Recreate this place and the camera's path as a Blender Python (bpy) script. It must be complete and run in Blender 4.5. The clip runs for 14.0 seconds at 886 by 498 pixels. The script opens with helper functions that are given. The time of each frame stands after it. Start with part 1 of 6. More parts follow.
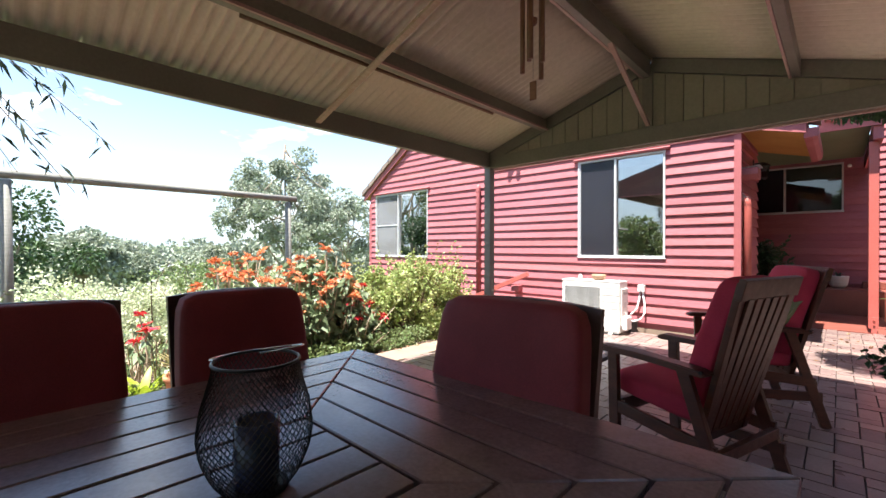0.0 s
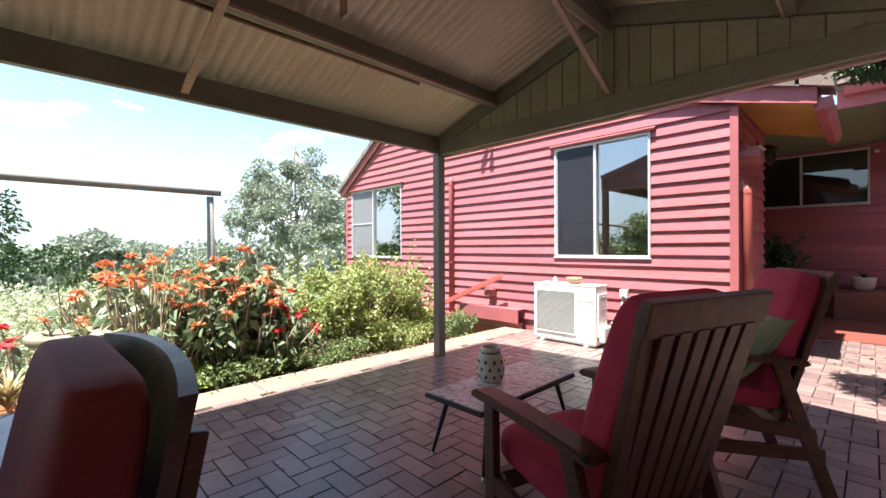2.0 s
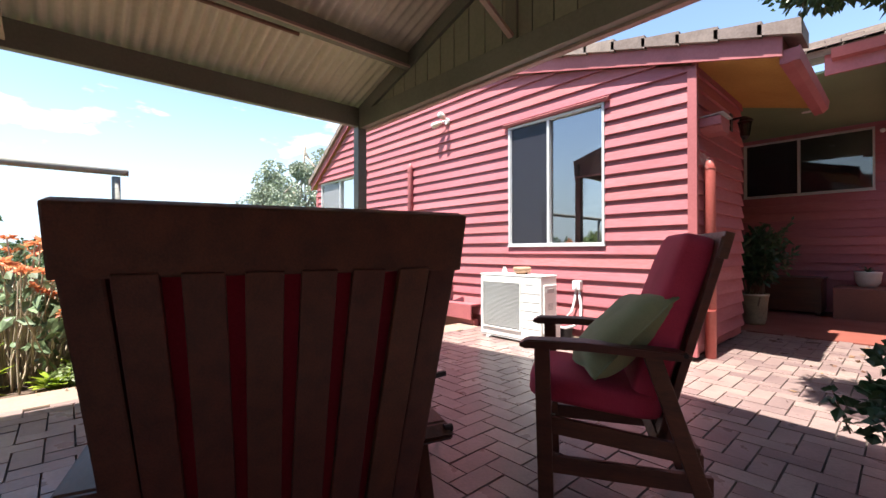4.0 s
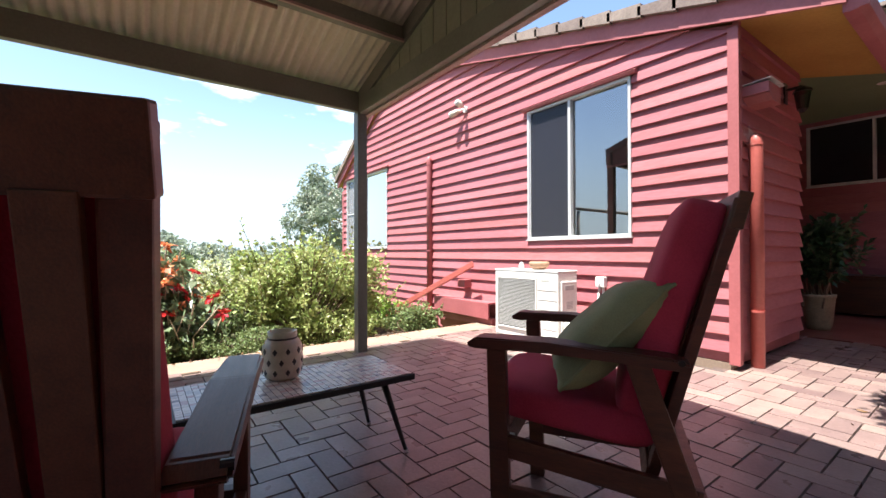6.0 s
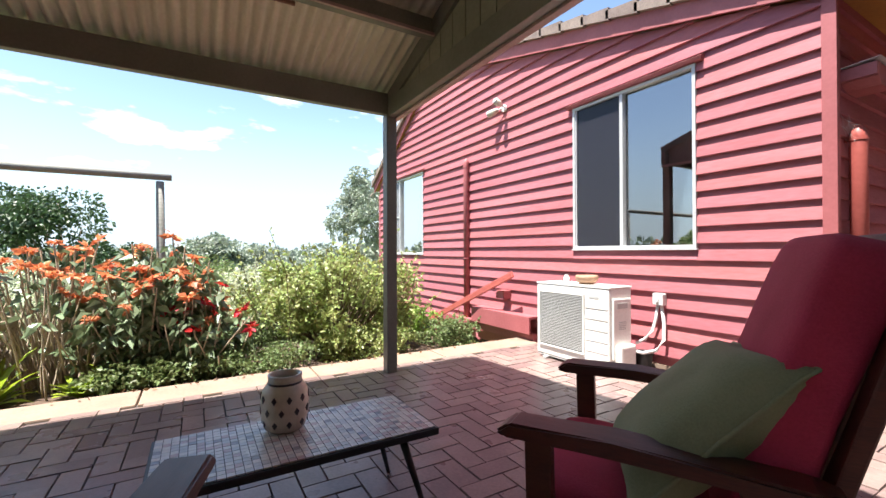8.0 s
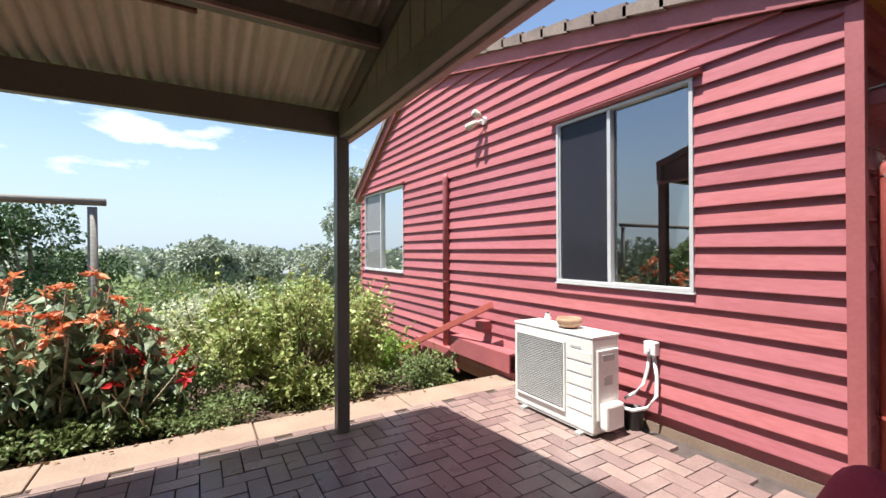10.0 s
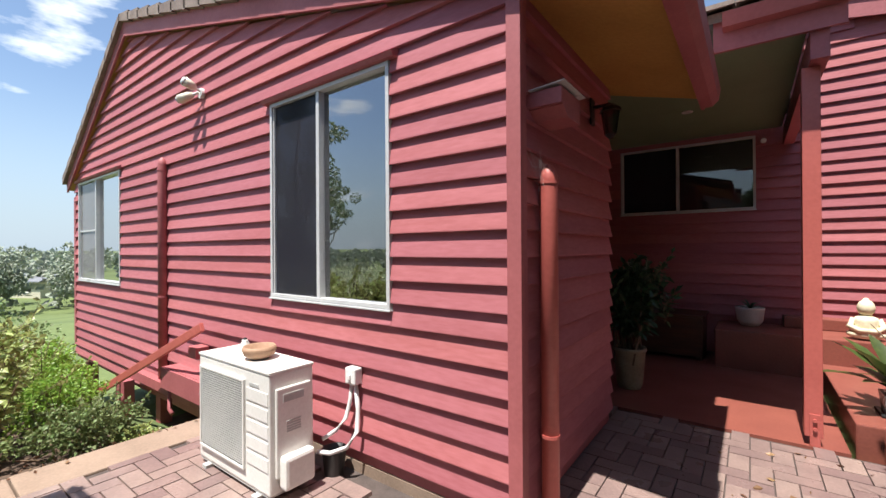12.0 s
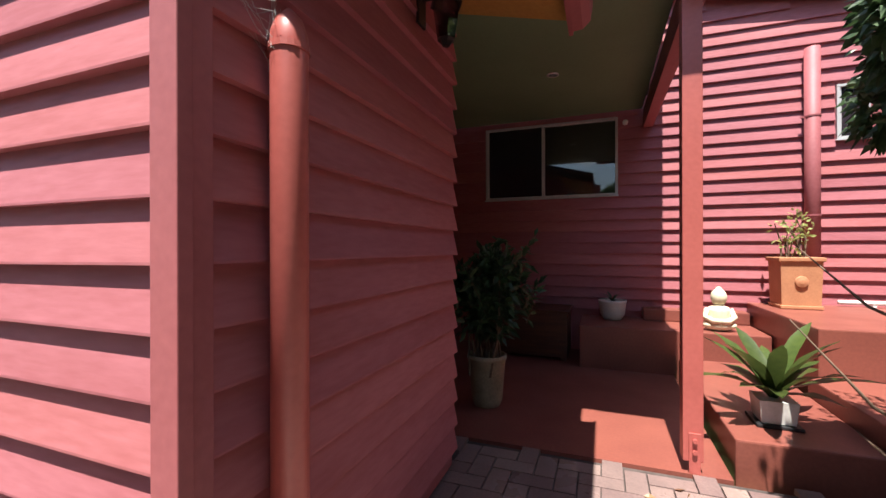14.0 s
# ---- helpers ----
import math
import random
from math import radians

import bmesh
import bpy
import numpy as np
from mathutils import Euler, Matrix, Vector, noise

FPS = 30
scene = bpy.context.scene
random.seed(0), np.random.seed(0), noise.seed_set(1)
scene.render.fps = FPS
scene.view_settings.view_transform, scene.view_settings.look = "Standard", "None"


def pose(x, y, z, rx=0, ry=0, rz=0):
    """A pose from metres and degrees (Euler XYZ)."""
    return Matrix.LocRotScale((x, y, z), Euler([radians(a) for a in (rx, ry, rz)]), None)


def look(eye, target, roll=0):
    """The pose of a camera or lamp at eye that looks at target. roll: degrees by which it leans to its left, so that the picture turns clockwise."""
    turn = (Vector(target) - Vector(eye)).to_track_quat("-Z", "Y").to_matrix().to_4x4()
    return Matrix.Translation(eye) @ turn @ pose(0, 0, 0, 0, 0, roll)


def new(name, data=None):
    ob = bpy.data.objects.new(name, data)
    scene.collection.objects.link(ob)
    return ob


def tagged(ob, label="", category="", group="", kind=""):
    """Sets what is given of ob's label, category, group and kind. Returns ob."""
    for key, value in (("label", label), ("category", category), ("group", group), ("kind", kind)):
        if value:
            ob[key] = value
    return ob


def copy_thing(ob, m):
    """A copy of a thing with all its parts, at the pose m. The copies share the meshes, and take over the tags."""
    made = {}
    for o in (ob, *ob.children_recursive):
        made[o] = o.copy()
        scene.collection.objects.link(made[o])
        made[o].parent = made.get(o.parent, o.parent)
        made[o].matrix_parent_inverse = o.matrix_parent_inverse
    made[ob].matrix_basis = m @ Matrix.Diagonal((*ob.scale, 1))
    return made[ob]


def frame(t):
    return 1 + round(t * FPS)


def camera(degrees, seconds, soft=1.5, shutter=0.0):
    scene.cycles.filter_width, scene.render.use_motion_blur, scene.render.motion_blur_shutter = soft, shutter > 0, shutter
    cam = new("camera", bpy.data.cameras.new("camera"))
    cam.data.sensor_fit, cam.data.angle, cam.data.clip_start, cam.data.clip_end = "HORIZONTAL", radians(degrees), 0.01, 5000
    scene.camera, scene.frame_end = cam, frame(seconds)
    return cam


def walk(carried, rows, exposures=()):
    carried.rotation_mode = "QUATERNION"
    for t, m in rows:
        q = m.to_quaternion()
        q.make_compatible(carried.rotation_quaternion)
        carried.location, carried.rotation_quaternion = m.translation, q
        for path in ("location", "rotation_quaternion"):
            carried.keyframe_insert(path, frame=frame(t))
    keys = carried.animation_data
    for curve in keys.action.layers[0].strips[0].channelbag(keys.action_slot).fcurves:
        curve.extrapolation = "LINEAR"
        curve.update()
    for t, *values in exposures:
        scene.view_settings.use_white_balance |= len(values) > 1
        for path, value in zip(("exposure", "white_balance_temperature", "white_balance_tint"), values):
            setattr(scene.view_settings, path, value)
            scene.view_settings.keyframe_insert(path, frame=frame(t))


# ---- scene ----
cam = camera(93.5, 14.0)
METRES, EYE, TILT, LEAN, TURN = 6.0, 1.16, 0.0, 0.0, 43.6
ROWS = [
    (0.0, 0.0, 0.0, 0.0, 0.0, -0.17, -0.07),
    (0.5, 0.023, 0.0318, -0.0051, 0.46, 0.01, -0.08),
    (1.0, 0.0511, 0.0621, -0.0048, 1.06, 0.04, 0.04),
    (1.5, 0.0863, 0.0909, -0.0025, 1.63, 0.0, 0.18),
    (2.0, 0.1311, 0.121, -0.0011, 2.21, -0.17, 0.24),
    (2.5, 0.174, 0.1443, -0.0109, 2.5, 0.05, 0.16),
    (3.0, 0.2161, 0.1653, -0.0175, 2.81, 0.01, 0.17),
    (3.5, 0.2554, 0.1851, -0.0242, 3.5, 0.09, 0.17),
    (6.0, 0.329, 0.2665, -0.0444, 10.23, 0.36, 0.21),
    (6.5, 0.3367, 0.2812, -0.0441, 12.32, 0.51, 0.29),
    (7.0, 0.3377, 0.2948, -0.0394, 14.09, 0.44, 0.17),
    (7.5, 0.3328, 0.3061, -0.0342, 15.78, 0.4, 0.18),
    (10.0, 0.353, 0.4059, 0.026, 15.78, 0.22, 0.25),
    (10.5, 0.387, 0.4363, 0.0363, 11.73, 0.08, 0.26),
    (11.0, 0.4281, 0.4658, 0.0411, 6.28, 0.07, 0.4),
    (11.5, 0.463, 0.4893, 0.0391, -0.75, 0.2, 0.48),
    (12.0, 0.4968, 0.5237, 0.0351, -7.17, 0.11, 0.37),
    (12.5, 0.5291, 0.559, 0.0282, -12.13, 0.3, 0.26),
    (13.0, 0.5585, 0.5956, 0.023, -16.37, 0.13, 0.26),
    (13.5, 0.5889, 0.6391, 0.0145, -20.08, 0.2, 0.21),
    (14.0, 0.6221, 0.6845, 0.0113, -22.74, -0.01, 0.14),
]
walk(cam, [(t, pose(0, 0, EYE, TILT, LEAN, TURN) @ pose(METRES * x, METRES * y, METRES * z, 90 + pitch, roll, yaw)) for t, x, y, z, yaw, pitch, roll in ROWS],
     exposures=[(0.0, 1.95), (3.5, 1.85), (7.5, 1.8), (10.0, 1.25), (12.0, 1.05), (13.0, 1.1), (13.5, 1.13), (14.0, 1.42)])

# ---- light: a high midday sun from behind the walker, clear sky with small clouds ----
world = bpy.data.worlds.new("sky")
scene.world = world
world.use_nodes = True
wn, wl = world.node_tree.nodes, world.node_tree.links
bg = wn["Background"]
sky = wn.new("ShaderNodeTexSky")
sky.sky_type = "NISHITA"
sky.sun_disc = False
sky.sun_elevation = radians(71)
sky.sun_rotation = radians(180)
sky.air_density, sky.dust_density, sky.ozone_density = 1.0, 0.6, 1.2
bg.inputs["Strength"].default_value = 0.095
tc = wn.new("ShaderNodeTexCoord")
mp = wn.new("ShaderNodeMapping")
mp.inputs["Scale"].default_value = (1, 1, 3.2)
cl = wn.new("ShaderNodeTexNoise")
cl.inputs["Scale"].default_value = 3.4
cl.inputs["Detail"].default_value = 7
cl.inputs["Roughness"].default_value = 0.55
cr = wn.new("ShaderNodeValToRGB")
cr.color_ramp.elements[0].position, cr.color_ramp.elements[1].position = 0.575, 0.67
mx = wn.new("ShaderNodeMixRGB")
mx.inputs["Color2"].default_value = (6.6, 7.0, 7.4, 1)
wl.new(tc.outputs["Generated"], mp.inputs["Vector"])
wl.new(mp.outputs["Vector"], cl.inputs["Vector"])
wl.new(cl.outputs["Fac"], cr.inputs["Fac"])
wl.new(cr.outputs["Color"], mx.inputs["Fac"])

# pale haze towards the horizon
geo = wn.new("ShaderNodeSeparateXYZ")
wl.new(tc.outputs["Generated"], geo.inputs["Vector"])
hz = wn.new("ShaderNodeMapRange")
hz.interpolation_type = "SMOOTHSTEP"
for key, value in (("From Min", 0.0), ("From Max", 0.33), ("To Min", 0.88), ("To Max", 0.0)):
    hz.inputs[key].default_value = value
wl.new(geo.outputs["Z"], hz.inputs["Value"])
hm = wn.new("ShaderNodeMixRGB")
hm.inputs["Color2"].default_value = (3.0, 3.75, 4.5, 1)
wl.new(hz.outputs["Result"], hm.inputs["Fac"])
wl.new(sky.outputs["Color"], hm.inputs["Color1"])
wl.new(hm.outputs["Color"], mx.inputs["Color1"])
wl.new(mx.outputs["Color"], bg.inputs["Color"])

sun = new("sun", bpy.data.lights.new("sun", "SUN"))
sun.data.energy, sun.data.angle, sun.data.color = 5.0, radians(0.53), (1.0, 0.96, 0.90)
sun.matrix_world = look((0, -3.45, 10), (0, 0, 0))


# ---- materials ----
def mat(name, base, rough=0.6, dark=None, scale=6.0, fine=60.0, bump=0.15, metal=0.0, amount=0.5, rand=0.0, stretch=(1, 1, 1), spec=0.5, translucent=0.0, island=False):
    """A surface with stains and grain at two scales; rand varies it from piece to piece."""
    m = bpy.data.materials.new(name)
    m.use_nodes = True
    n, l = m.node_tree.nodes, m.node_tree.links
    b = n["Principled BSDF"]
    co = n.new("ShaderNodeTexCoord")
    mapping = n.new("ShaderNodeMapping")
    mapping.inputs["Scale"].default_value = stretch
    l.new(co.outputs["Object"], mapping.inputs["Vector"])
    info = n.new("ShaderNodeObjectInfo")
    if rand:
        l.new(info.outputs["Random"], mapping.inputs["Location"])
    big = n.new("ShaderNodeTexNoise")
    big.inputs["Scale"].default_value, big.inputs["Detail"].default_value = scale, 5
    small = n.new("ShaderNodeTexNoise")
    small.inputs["Scale"].default_value, small.inputs["Detail"].default_value = fine, 4
    l.new(mapping.outputs["Vector"], big.inputs["Vector"])
    l.new(mapping.outputs["Vector"], small.inputs["Vector"])
    add = n.new("ShaderNodeMath")
    add.operation = "MULTIPLY_ADD"
    add.inputs[1].default_value = 0.45
    l.new(small.outputs["Fac"], add.inputs[0])
    half = n.new("ShaderNodeMath")
    half.operation = "MULTIPLY"
    half.inputs[1].default_value = 0.55
    l.new(big.outputs["Fac"], half.inputs[0])
    l.new(half.outputs[0], add.inputs[2])
    ramp = n.new("ShaderNodeMapRange")
    ramp.inputs["From Min"].default_value, ramp.inputs["From Max"].default_value = 0.36, 0.64
    l.new(add.outputs[0], ramp.inputs["Value"])
    dark = dark or tuple(c * (1 - amount) for c in base)
    mix = n.new("ShaderNodeMixRGB")
    mix.inputs["Color1"].default_value, mix.inputs["Color2"].default_value = (*dark, 1), (*base, 1)
    l.new(ramp.outputs["Result"], mix.inputs["Fac"])
    colour = mix.outputs["Color"]
    if rand:
        geo = n.new("ShaderNodeNewGeometry")
        hsv = n.new("ShaderNodeHueSaturation")
        vr = n.new("ShaderNodeMapRange")
        vr.inputs["To Min"].default_value, vr.inputs["To Max"].default_value = 1 - rand, 1 + rand
        hr = n.new("ShaderNodeMapRange")
        hr.inputs["To Min"].default_value, hr.inputs["To Max"].default_value = 0.5 - rand * 0.06, 0.5 + rand * 0.06
        source = geo.outputs["Random Per Island"] if island else info.outputs["Random"]
        l.new(source, vr.inputs["Value"])
        l.new(source, hr.inputs["Value"])
        l.new(vr.outputs["Result"], hsv.inputs["Value"])
        l.new(hr.outputs["Result"], hsv.inputs["Hue"])
        l.new(colour, hsv.inputs["Color"])
        colour = hsv.outputs["Color"]
    l.new(colour, b.inputs["Base Color"])
    rr = n.new("ShaderNodeMapRange")
    rr.inputs["To Min"].default_value, rr.inputs["To Max"].default_value = min(1, rough + 0.1), max(0.02, rough - 0.1)
    l.new(big.outputs["Fac"], rr.inputs["Value"])
    l.new(rr.outputs["Result"], b.inputs["Roughness"])
    b.inputs["Metallic"].default_value = metal
    b.inputs["Specular IOR Level"].default_value = spec
    if bump:
        bp = n.new("ShaderNodeBump")
        bp.inputs["Strength"].default_value, bp.inputs["Distance"].default_value = bump, 0.004
        l.new(add.outputs[0], bp.inputs["Height"])
        l.new(bp.outputs["Normal"], b.inputs["Normal"])
    if translucent:
        tr = n.new("ShaderNodeBsdfTranslucent")
        l.new(colour, tr.inputs["Color"])
        ms = n.new("ShaderNodeMixShader")
        ms.inputs["Fac"].default_value = translucent
        l.new(b.outputs["BSDF"], ms.inputs[1])
        l.new(tr.outputs["BSDF"], ms.inputs[2])
        l.new(ms.outputs["Shader"], n["Material Output"].inputs["Surface"])
    return m


def glass(name, tint=(1, 1, 1), gloss=1.0, veil=0.0, base=(0.02, 0.02, 0.02)):
    """A thin pane: clear straight through, mirror-like by Fresnel; veil is the share that insect mesh covers."""
    m = bpy.data.materials.new(name)
    m.use_nodes = True
    n, l = m.node_tree.nodes, m.node_tree.links
    n.remove(n["Principled BSDF"])
    tr = n.new("ShaderNodeBsdfTransparent")
    tr.inputs["Color"].default_value = (*tint, 1)
    gl = n.new("ShaderNodeBsdfGlossy")
    gl.inputs["Roughness"].default_value = 0.01
    fr = n.new("ShaderNodeFresnel")
    fr.inputs["IOR"].default_value = 1.9
    ms = n.new("ShaderNodeMixShader")
    sc = n.new("ShaderNodeMath")
    sc.operation, sc.use_clamp = "MULTIPLY", True
    sc.inputs[1].default_value = gloss
    l.new(fr.outputs["Fac"], sc.inputs[0])
    l.new(sc.outputs[0], ms.inputs["Fac"])
    l.new(tr.outputs["BSDF"], ms.inputs[1])
    l.new(gl.outputs["BSDF"], ms.inputs[2])
    out = ms.outputs["Shader"]
    if veil:
        df = n.new("ShaderNodeBsdfDiffuse")
        df.inputs["Color"].default_value = (*base, 1)
        m2 = n.new("ShaderNodeMixShader")
        m2.inputs["Fac"].default_value = veil
        l.new(out, m2.inputs[1])
        l.new(df.outputs["BSDF"], m2.inputs[2])
        out = m2.outputs["Shader"]
    l.new(out, n["Material Output"].inputs["Surface"])
    return m


RED = mat("red_weatherboard_paint", (0.410, 0.140, 0.156), 0.68, (0.33, 0.10, 0.108), 1.6, 22, 0.25, rand=0.09, stretch=(0.5, 1, 3), spec=0.3)
REDTRIM = mat("red_trim_paint", (0.37, 0.108, 0.115), 0.6, (0.30, 0.082, 0.088), 3, 40, 0.2, rand=0.05)
REDPIPE = mat("faded_red_pipe_paint", (0.47, 0.118, 0.098), 0.45, (0.39, 0.09, 0.075), 3, 40, 0.1)
PINKSTEEL = mat("pink_primed_steel", (0.42, 0.28, 0.25), 0.5, (0.33, 0.21, 0.19), 5, 60, 0.1)
STEEL = mat("grey_green_painted_steel", (0.185, 0.175, 0.145), 0.45, (0.14, 0.13, 0.105), 2.5, 50, 0.08)
SHEET = mat("cream_corrugated_steel", (0.68, 0.61, 0.49), 0.33, (0.58, 0.51, 0.40), 1.5, 30, 0.05)
INFILL = mat("grey_green_infill_board", (0.26, 0.24, 0.185), 0.6, (0.20, 0.185, 0.14), 2, 40, 0.1, rand=0.05)
BATTEN = mat("pale_pine_batten", (0.50, 0.40, 0.30), 0.6, (0.38, 0.29, 0.2), 5, 60, 0.2, stretch=(8, 1, 1))
BAMBOO = mat("brown_bamboo_pole", (0.22, 0.11, 0.06), 0.45, (0.14, 0.065, 0.035), 10, 80, 0.2)
PAVER = mat("red_brown_clay_paver", (0.265, 0.185, 0.165), 0.3, (0.18, 0.125, 0.115), 5, 70, 0.5, rand=0.22)
PAVERS = mat("red_brown_clay_paver_field", (0.265, 0.185, 0.165), 0.3, (0.18, 0.125, 0.115), 5, 70, 0.5, rand=0.22, island=True)
JOINT = mat("dark_joint_sand", (0.095, 0.072, 0.064), 0.95, None, 12, 200, 0.4)
EDGING = mat("tan_concrete_edging", (0.30, 0.215, 0.16), 0.8, (0.21, 0.15, 0.11), 3, 60, 0.4)
REDFLOOR = mat("red_painted_concrete", (0.25, 0.078, 0.056), 0.4, (0.19, 0.056, 0.042), 2.5, 50, 0.15)
SOIL = mat("garden_soil_and_mulch", (0.12, 0.075, 0.05), 0.95, (0.05, 0.032, 0.024), 9, 70, 1.0)
GRASS = mat("lawn_grass", (0.13, 0.17, 0.05), 0.9, (0.07, 0.10, 0.03), 0.25, 9, 0.6)
ALU = mat("white_aluminium", (0.55, 0.55, 0.55), 0.3, (0.46, 0.46, 0.46), 3, 60, 0.03)
GLASS = glass("window_glass", (0.75, 0.8, 0.8), 3.6)
FARGLASS = glass("sky_reflecting_glass", (0.8, 0.82, 0.82), 6.0)
PALESCREEN = glass("pale_insect_screen_pane", (0.8, 0.8, 0.8), 1.2, 0.35, (0.3, 0.3, 0.31))
DIMGLASS = glass("dull_old_glass", (0.5, 0.5, 0.48), 1.0)
SCREEN = glass("insect_screen_pane", (0.55, 0.55, 0.57), 0.45, 0.6, (0.035, 0.035, 0.045))
CURTAIN = mat("white_net_curtain", (0.6, 0.6, 0.58), 0.9, None, 4, 60, 0.2, amount=0.25, stretch=(8, 1, 0.3))
INTERIOR = mat("dim_interior_paint", (0.30, 0.27, 0.24), 0.9, None, 2, 30, 0.05, amount=0.2)
TILE = mat("weathered_concrete_roof_tile", (0.26, 0.20, 0.17), 0.85, (0.16, 0.12, 0.10), 6, 60, 0.6, rand=0.15)
SOFFIT = mat("ochre_soffit_lining", (0.48, 0.27, 0.07), 0.6, (0.38, 0.2, 0.05), 2, 40, 0.1)
GREENCEIL = mat("sage_green_ceiling_paint", (0.15, 0.24, 0.135), 0.6, (0.13, 0.205, 0.115), 1.5, 40, 0.05)
TIMBER = mat("dark_oiled_timber", (0.10, 0.028, 0.014), 0.42, (0.048, 0.014, 0.008), 4, 50, 0.25, stretch=(1, 7, 7), rand=0.12)
WEB = mat("dusty_spider_silk", (0.7, 0.68, 0.64), 0.7)
CHAIRPANEL = mat("grey_brown_satin_timber", (0.09, 0.05, 0.042), 0.4, (0.055, 0.032, 0.028), 4, 50, 0.15, stretch=(1, 7, 7))
# base paled and blued to carry the sky's sheen on the tabletop
DECKWOOD = mat("worn_sheen_tinted_table_timber", (0.20, 0.13, 0.135), 0.2, (0.13, 0.08, 0.085), 4, 50, 0.08, stretch=(2, 2, 2), rand=0.12, spec=0.9)
CUSHION = mat("dark_red_canvas_cushion", (0.44, 0.028, 0.068), 0.9, (0.32, 0.018, 0.045), 5, 220, 0.5)
DINING = mat("maroon_vinyl_chair_cover", (0.22, 0.022, 0.034), 0.7, (0.15, 0.016, 0.024), 5, 220, 0.35)
OLIVE = mat("sage_green_cotton_pillow", (0.24, 0.24, 0.13), 0.9, (0.185, 0.185, 0.10), 7, 240, 0.5)
WHITEMETAL = mat("white_enamelled_steel", (0.78, 0.77, 0.73), 0.35, (0.68, 0.66, 0.62), 3, 60, 0.03)
GRILLE = mat("grey_plastic_grille", (0.50, 0.50, 0.48), 0.5, None, 3, 60, 0.05, amount=0.2)
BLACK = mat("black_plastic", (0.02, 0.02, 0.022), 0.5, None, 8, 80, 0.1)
BLACKMETAL = mat("black_wire_mesh_metal", (0.035, 0.033, 0.035), 0.4, None, 8, 80, 0.1, metal=0.6)
CANDLE = mat("navy_glazed_candle_holder", (0.035, 0.045, 0.10), 0.25, None, 6, 60, 0.05)
CERAMIC = mat("cream_ceramic_glaze", (0.68, 0.63, 0.52), 0.3, (0.55, 0.49, 0.39), 6, 60, 0.1)
DARKGLAZE = mat("dark_glaze_rim", (0.05, 0.04, 0.045), 0.3, None, 6, 60, 0.1)
TERRA = mat("terracotta", (0.52, 0.24, 0.12), 0.8, (0.42, 0.18, 0.09), 6, 60, 0.3)
PALETERRA = mat("pale_clay_bowl", (0.36, 0.22, 0.14), 0.75, (0.26, 0.15, 0.09), 8, 60, 0.3)
STONE = mat("lichened_cast_stone", (0.34, 0.28, 0.19), 0.9, (0.22, 0.18, 0.12), 8, 60, 0.7)
STATUE = mat("cream_painted_plaster", (0.80, 0.72, 0.52), 0.7, (0.65, 0.56, 0.38), 9, 60, 0.2)
WHITEPOT = mat("white_glazed_pot", (0.72, 0.70, 0.66), 0.4, (0.6, 0.58, 0.54), 6, 60, 0.1)
OCHRE = mat("ochre_cast_stone", (0.40, 0.26, 0.08), 0.9, (0.26, 0.16, 0.05), 8, 60, 0.6)
GREYWOOD = mat("grey_weathered_hardwood", (0.30, 0.29, 0.26), 0.85, (0.20, 0.20, 0.17), 8, 60, 0.6, stretch=(6, 1, 6))
BARK = mat("pale_gum_bark", (0.34, 0.29, 0.23), 0.9, (0.22, 0.18, 0.14), 5, 40, 0.7)
TWIG = mat("dry_straw_stems", (0.52, 0.43, 0.32), 0.85, (0.36, 0.28, 0.19), 8, 60, 0.3)
BROWNTWIG = mat("brown_stems", (0.17, 0.11, 0.07), 0.85, None, 8, 60, 0.3)
CHROME = mat("bright_metal", (0.7, 0.7, 0.7), 0.25, None, 8, 60, 0.02, metal=1.0, amount=0.2)
WHITEPLASTIC = mat("white_plastic", (0.78, 0.78, 0.76), 0.4, None, 5, 60, 0.02, amount=0.15)


def leafmat(name, base, dark, tl=0.35, rough=0.5, rand=0.3):
    return mat(name, base, rough, dark, 3, 30, 0.0, rand=rand, translucent=tl, island=True)


L_LIME = leafmat("lime_green_leaves", (0.48, 0.52, 0.20), (0.24, 0.29, 0.09), 0.4, 0.4, 0.5)
L_VIVID = leafmat("vivid_green_leaves", (0.32, 0.46, 0.08), (0.15, 0.27, 0.04), 0.4, 0.4)
L_MID = leafmat("mid_green_leaves", (0.23, 0.28, 0.11), (0.12, 0.17, 0.06), 0.35, 0.5, 0.4)
L_DARK = leafmat("dark_green_leaves", (0.04, 0.085, 0.032), (0.025, 0.055, 0.022), 0.2, 0.35)
L_GUM = leafmat("grey_green_gum_leaves", (0.24, 0.28, 0.16), (0.14, 0.18, 0.095), 0.25)
L_PALE = leafmat("pale_cream_green_leaves", (0.66, 0.67, 0.48), (0.40, 0.45, 0.27), 0.35)
L_CAM = leafmat("glossy_camellia_leaves", (0.07, 0.12, 0.045), (0.035, 0.07, 0.025), 0.25, 0.45)
# leaf colour paled to paint in the haze of distance
L_FAR = leafmat("haze_paled_far_leaves", (0.33, 0.36, 0.27), (0.21, 0.25, 0.19), 0.2)
L_POIN = leafmat("poinsettia_leaves", (0.22, 0.28, 0.15), (0.11, 0.16, 0.08), 0.25, 0.4)
L_ORANGE = leafmat("orange_bracts", (0.68, 0.27, 0.13), (0.52, 0.12, 0.06), 0.35)
L_RED = leafmat("crimson_bracts", (0.62, 0.03, 0.06), (0.36, 0.02, 0.035), 0.3)
L_BROM = leafmat("yellow_green_straps", (0.38, 0.44, 0.04), (0.24, 0.33, 0.03), 0.35)
L_STRAW = leafmat("straw_tufts", (0.46, 0.36, 0.18), (0.30, 0.26, 0.10), 0.3)
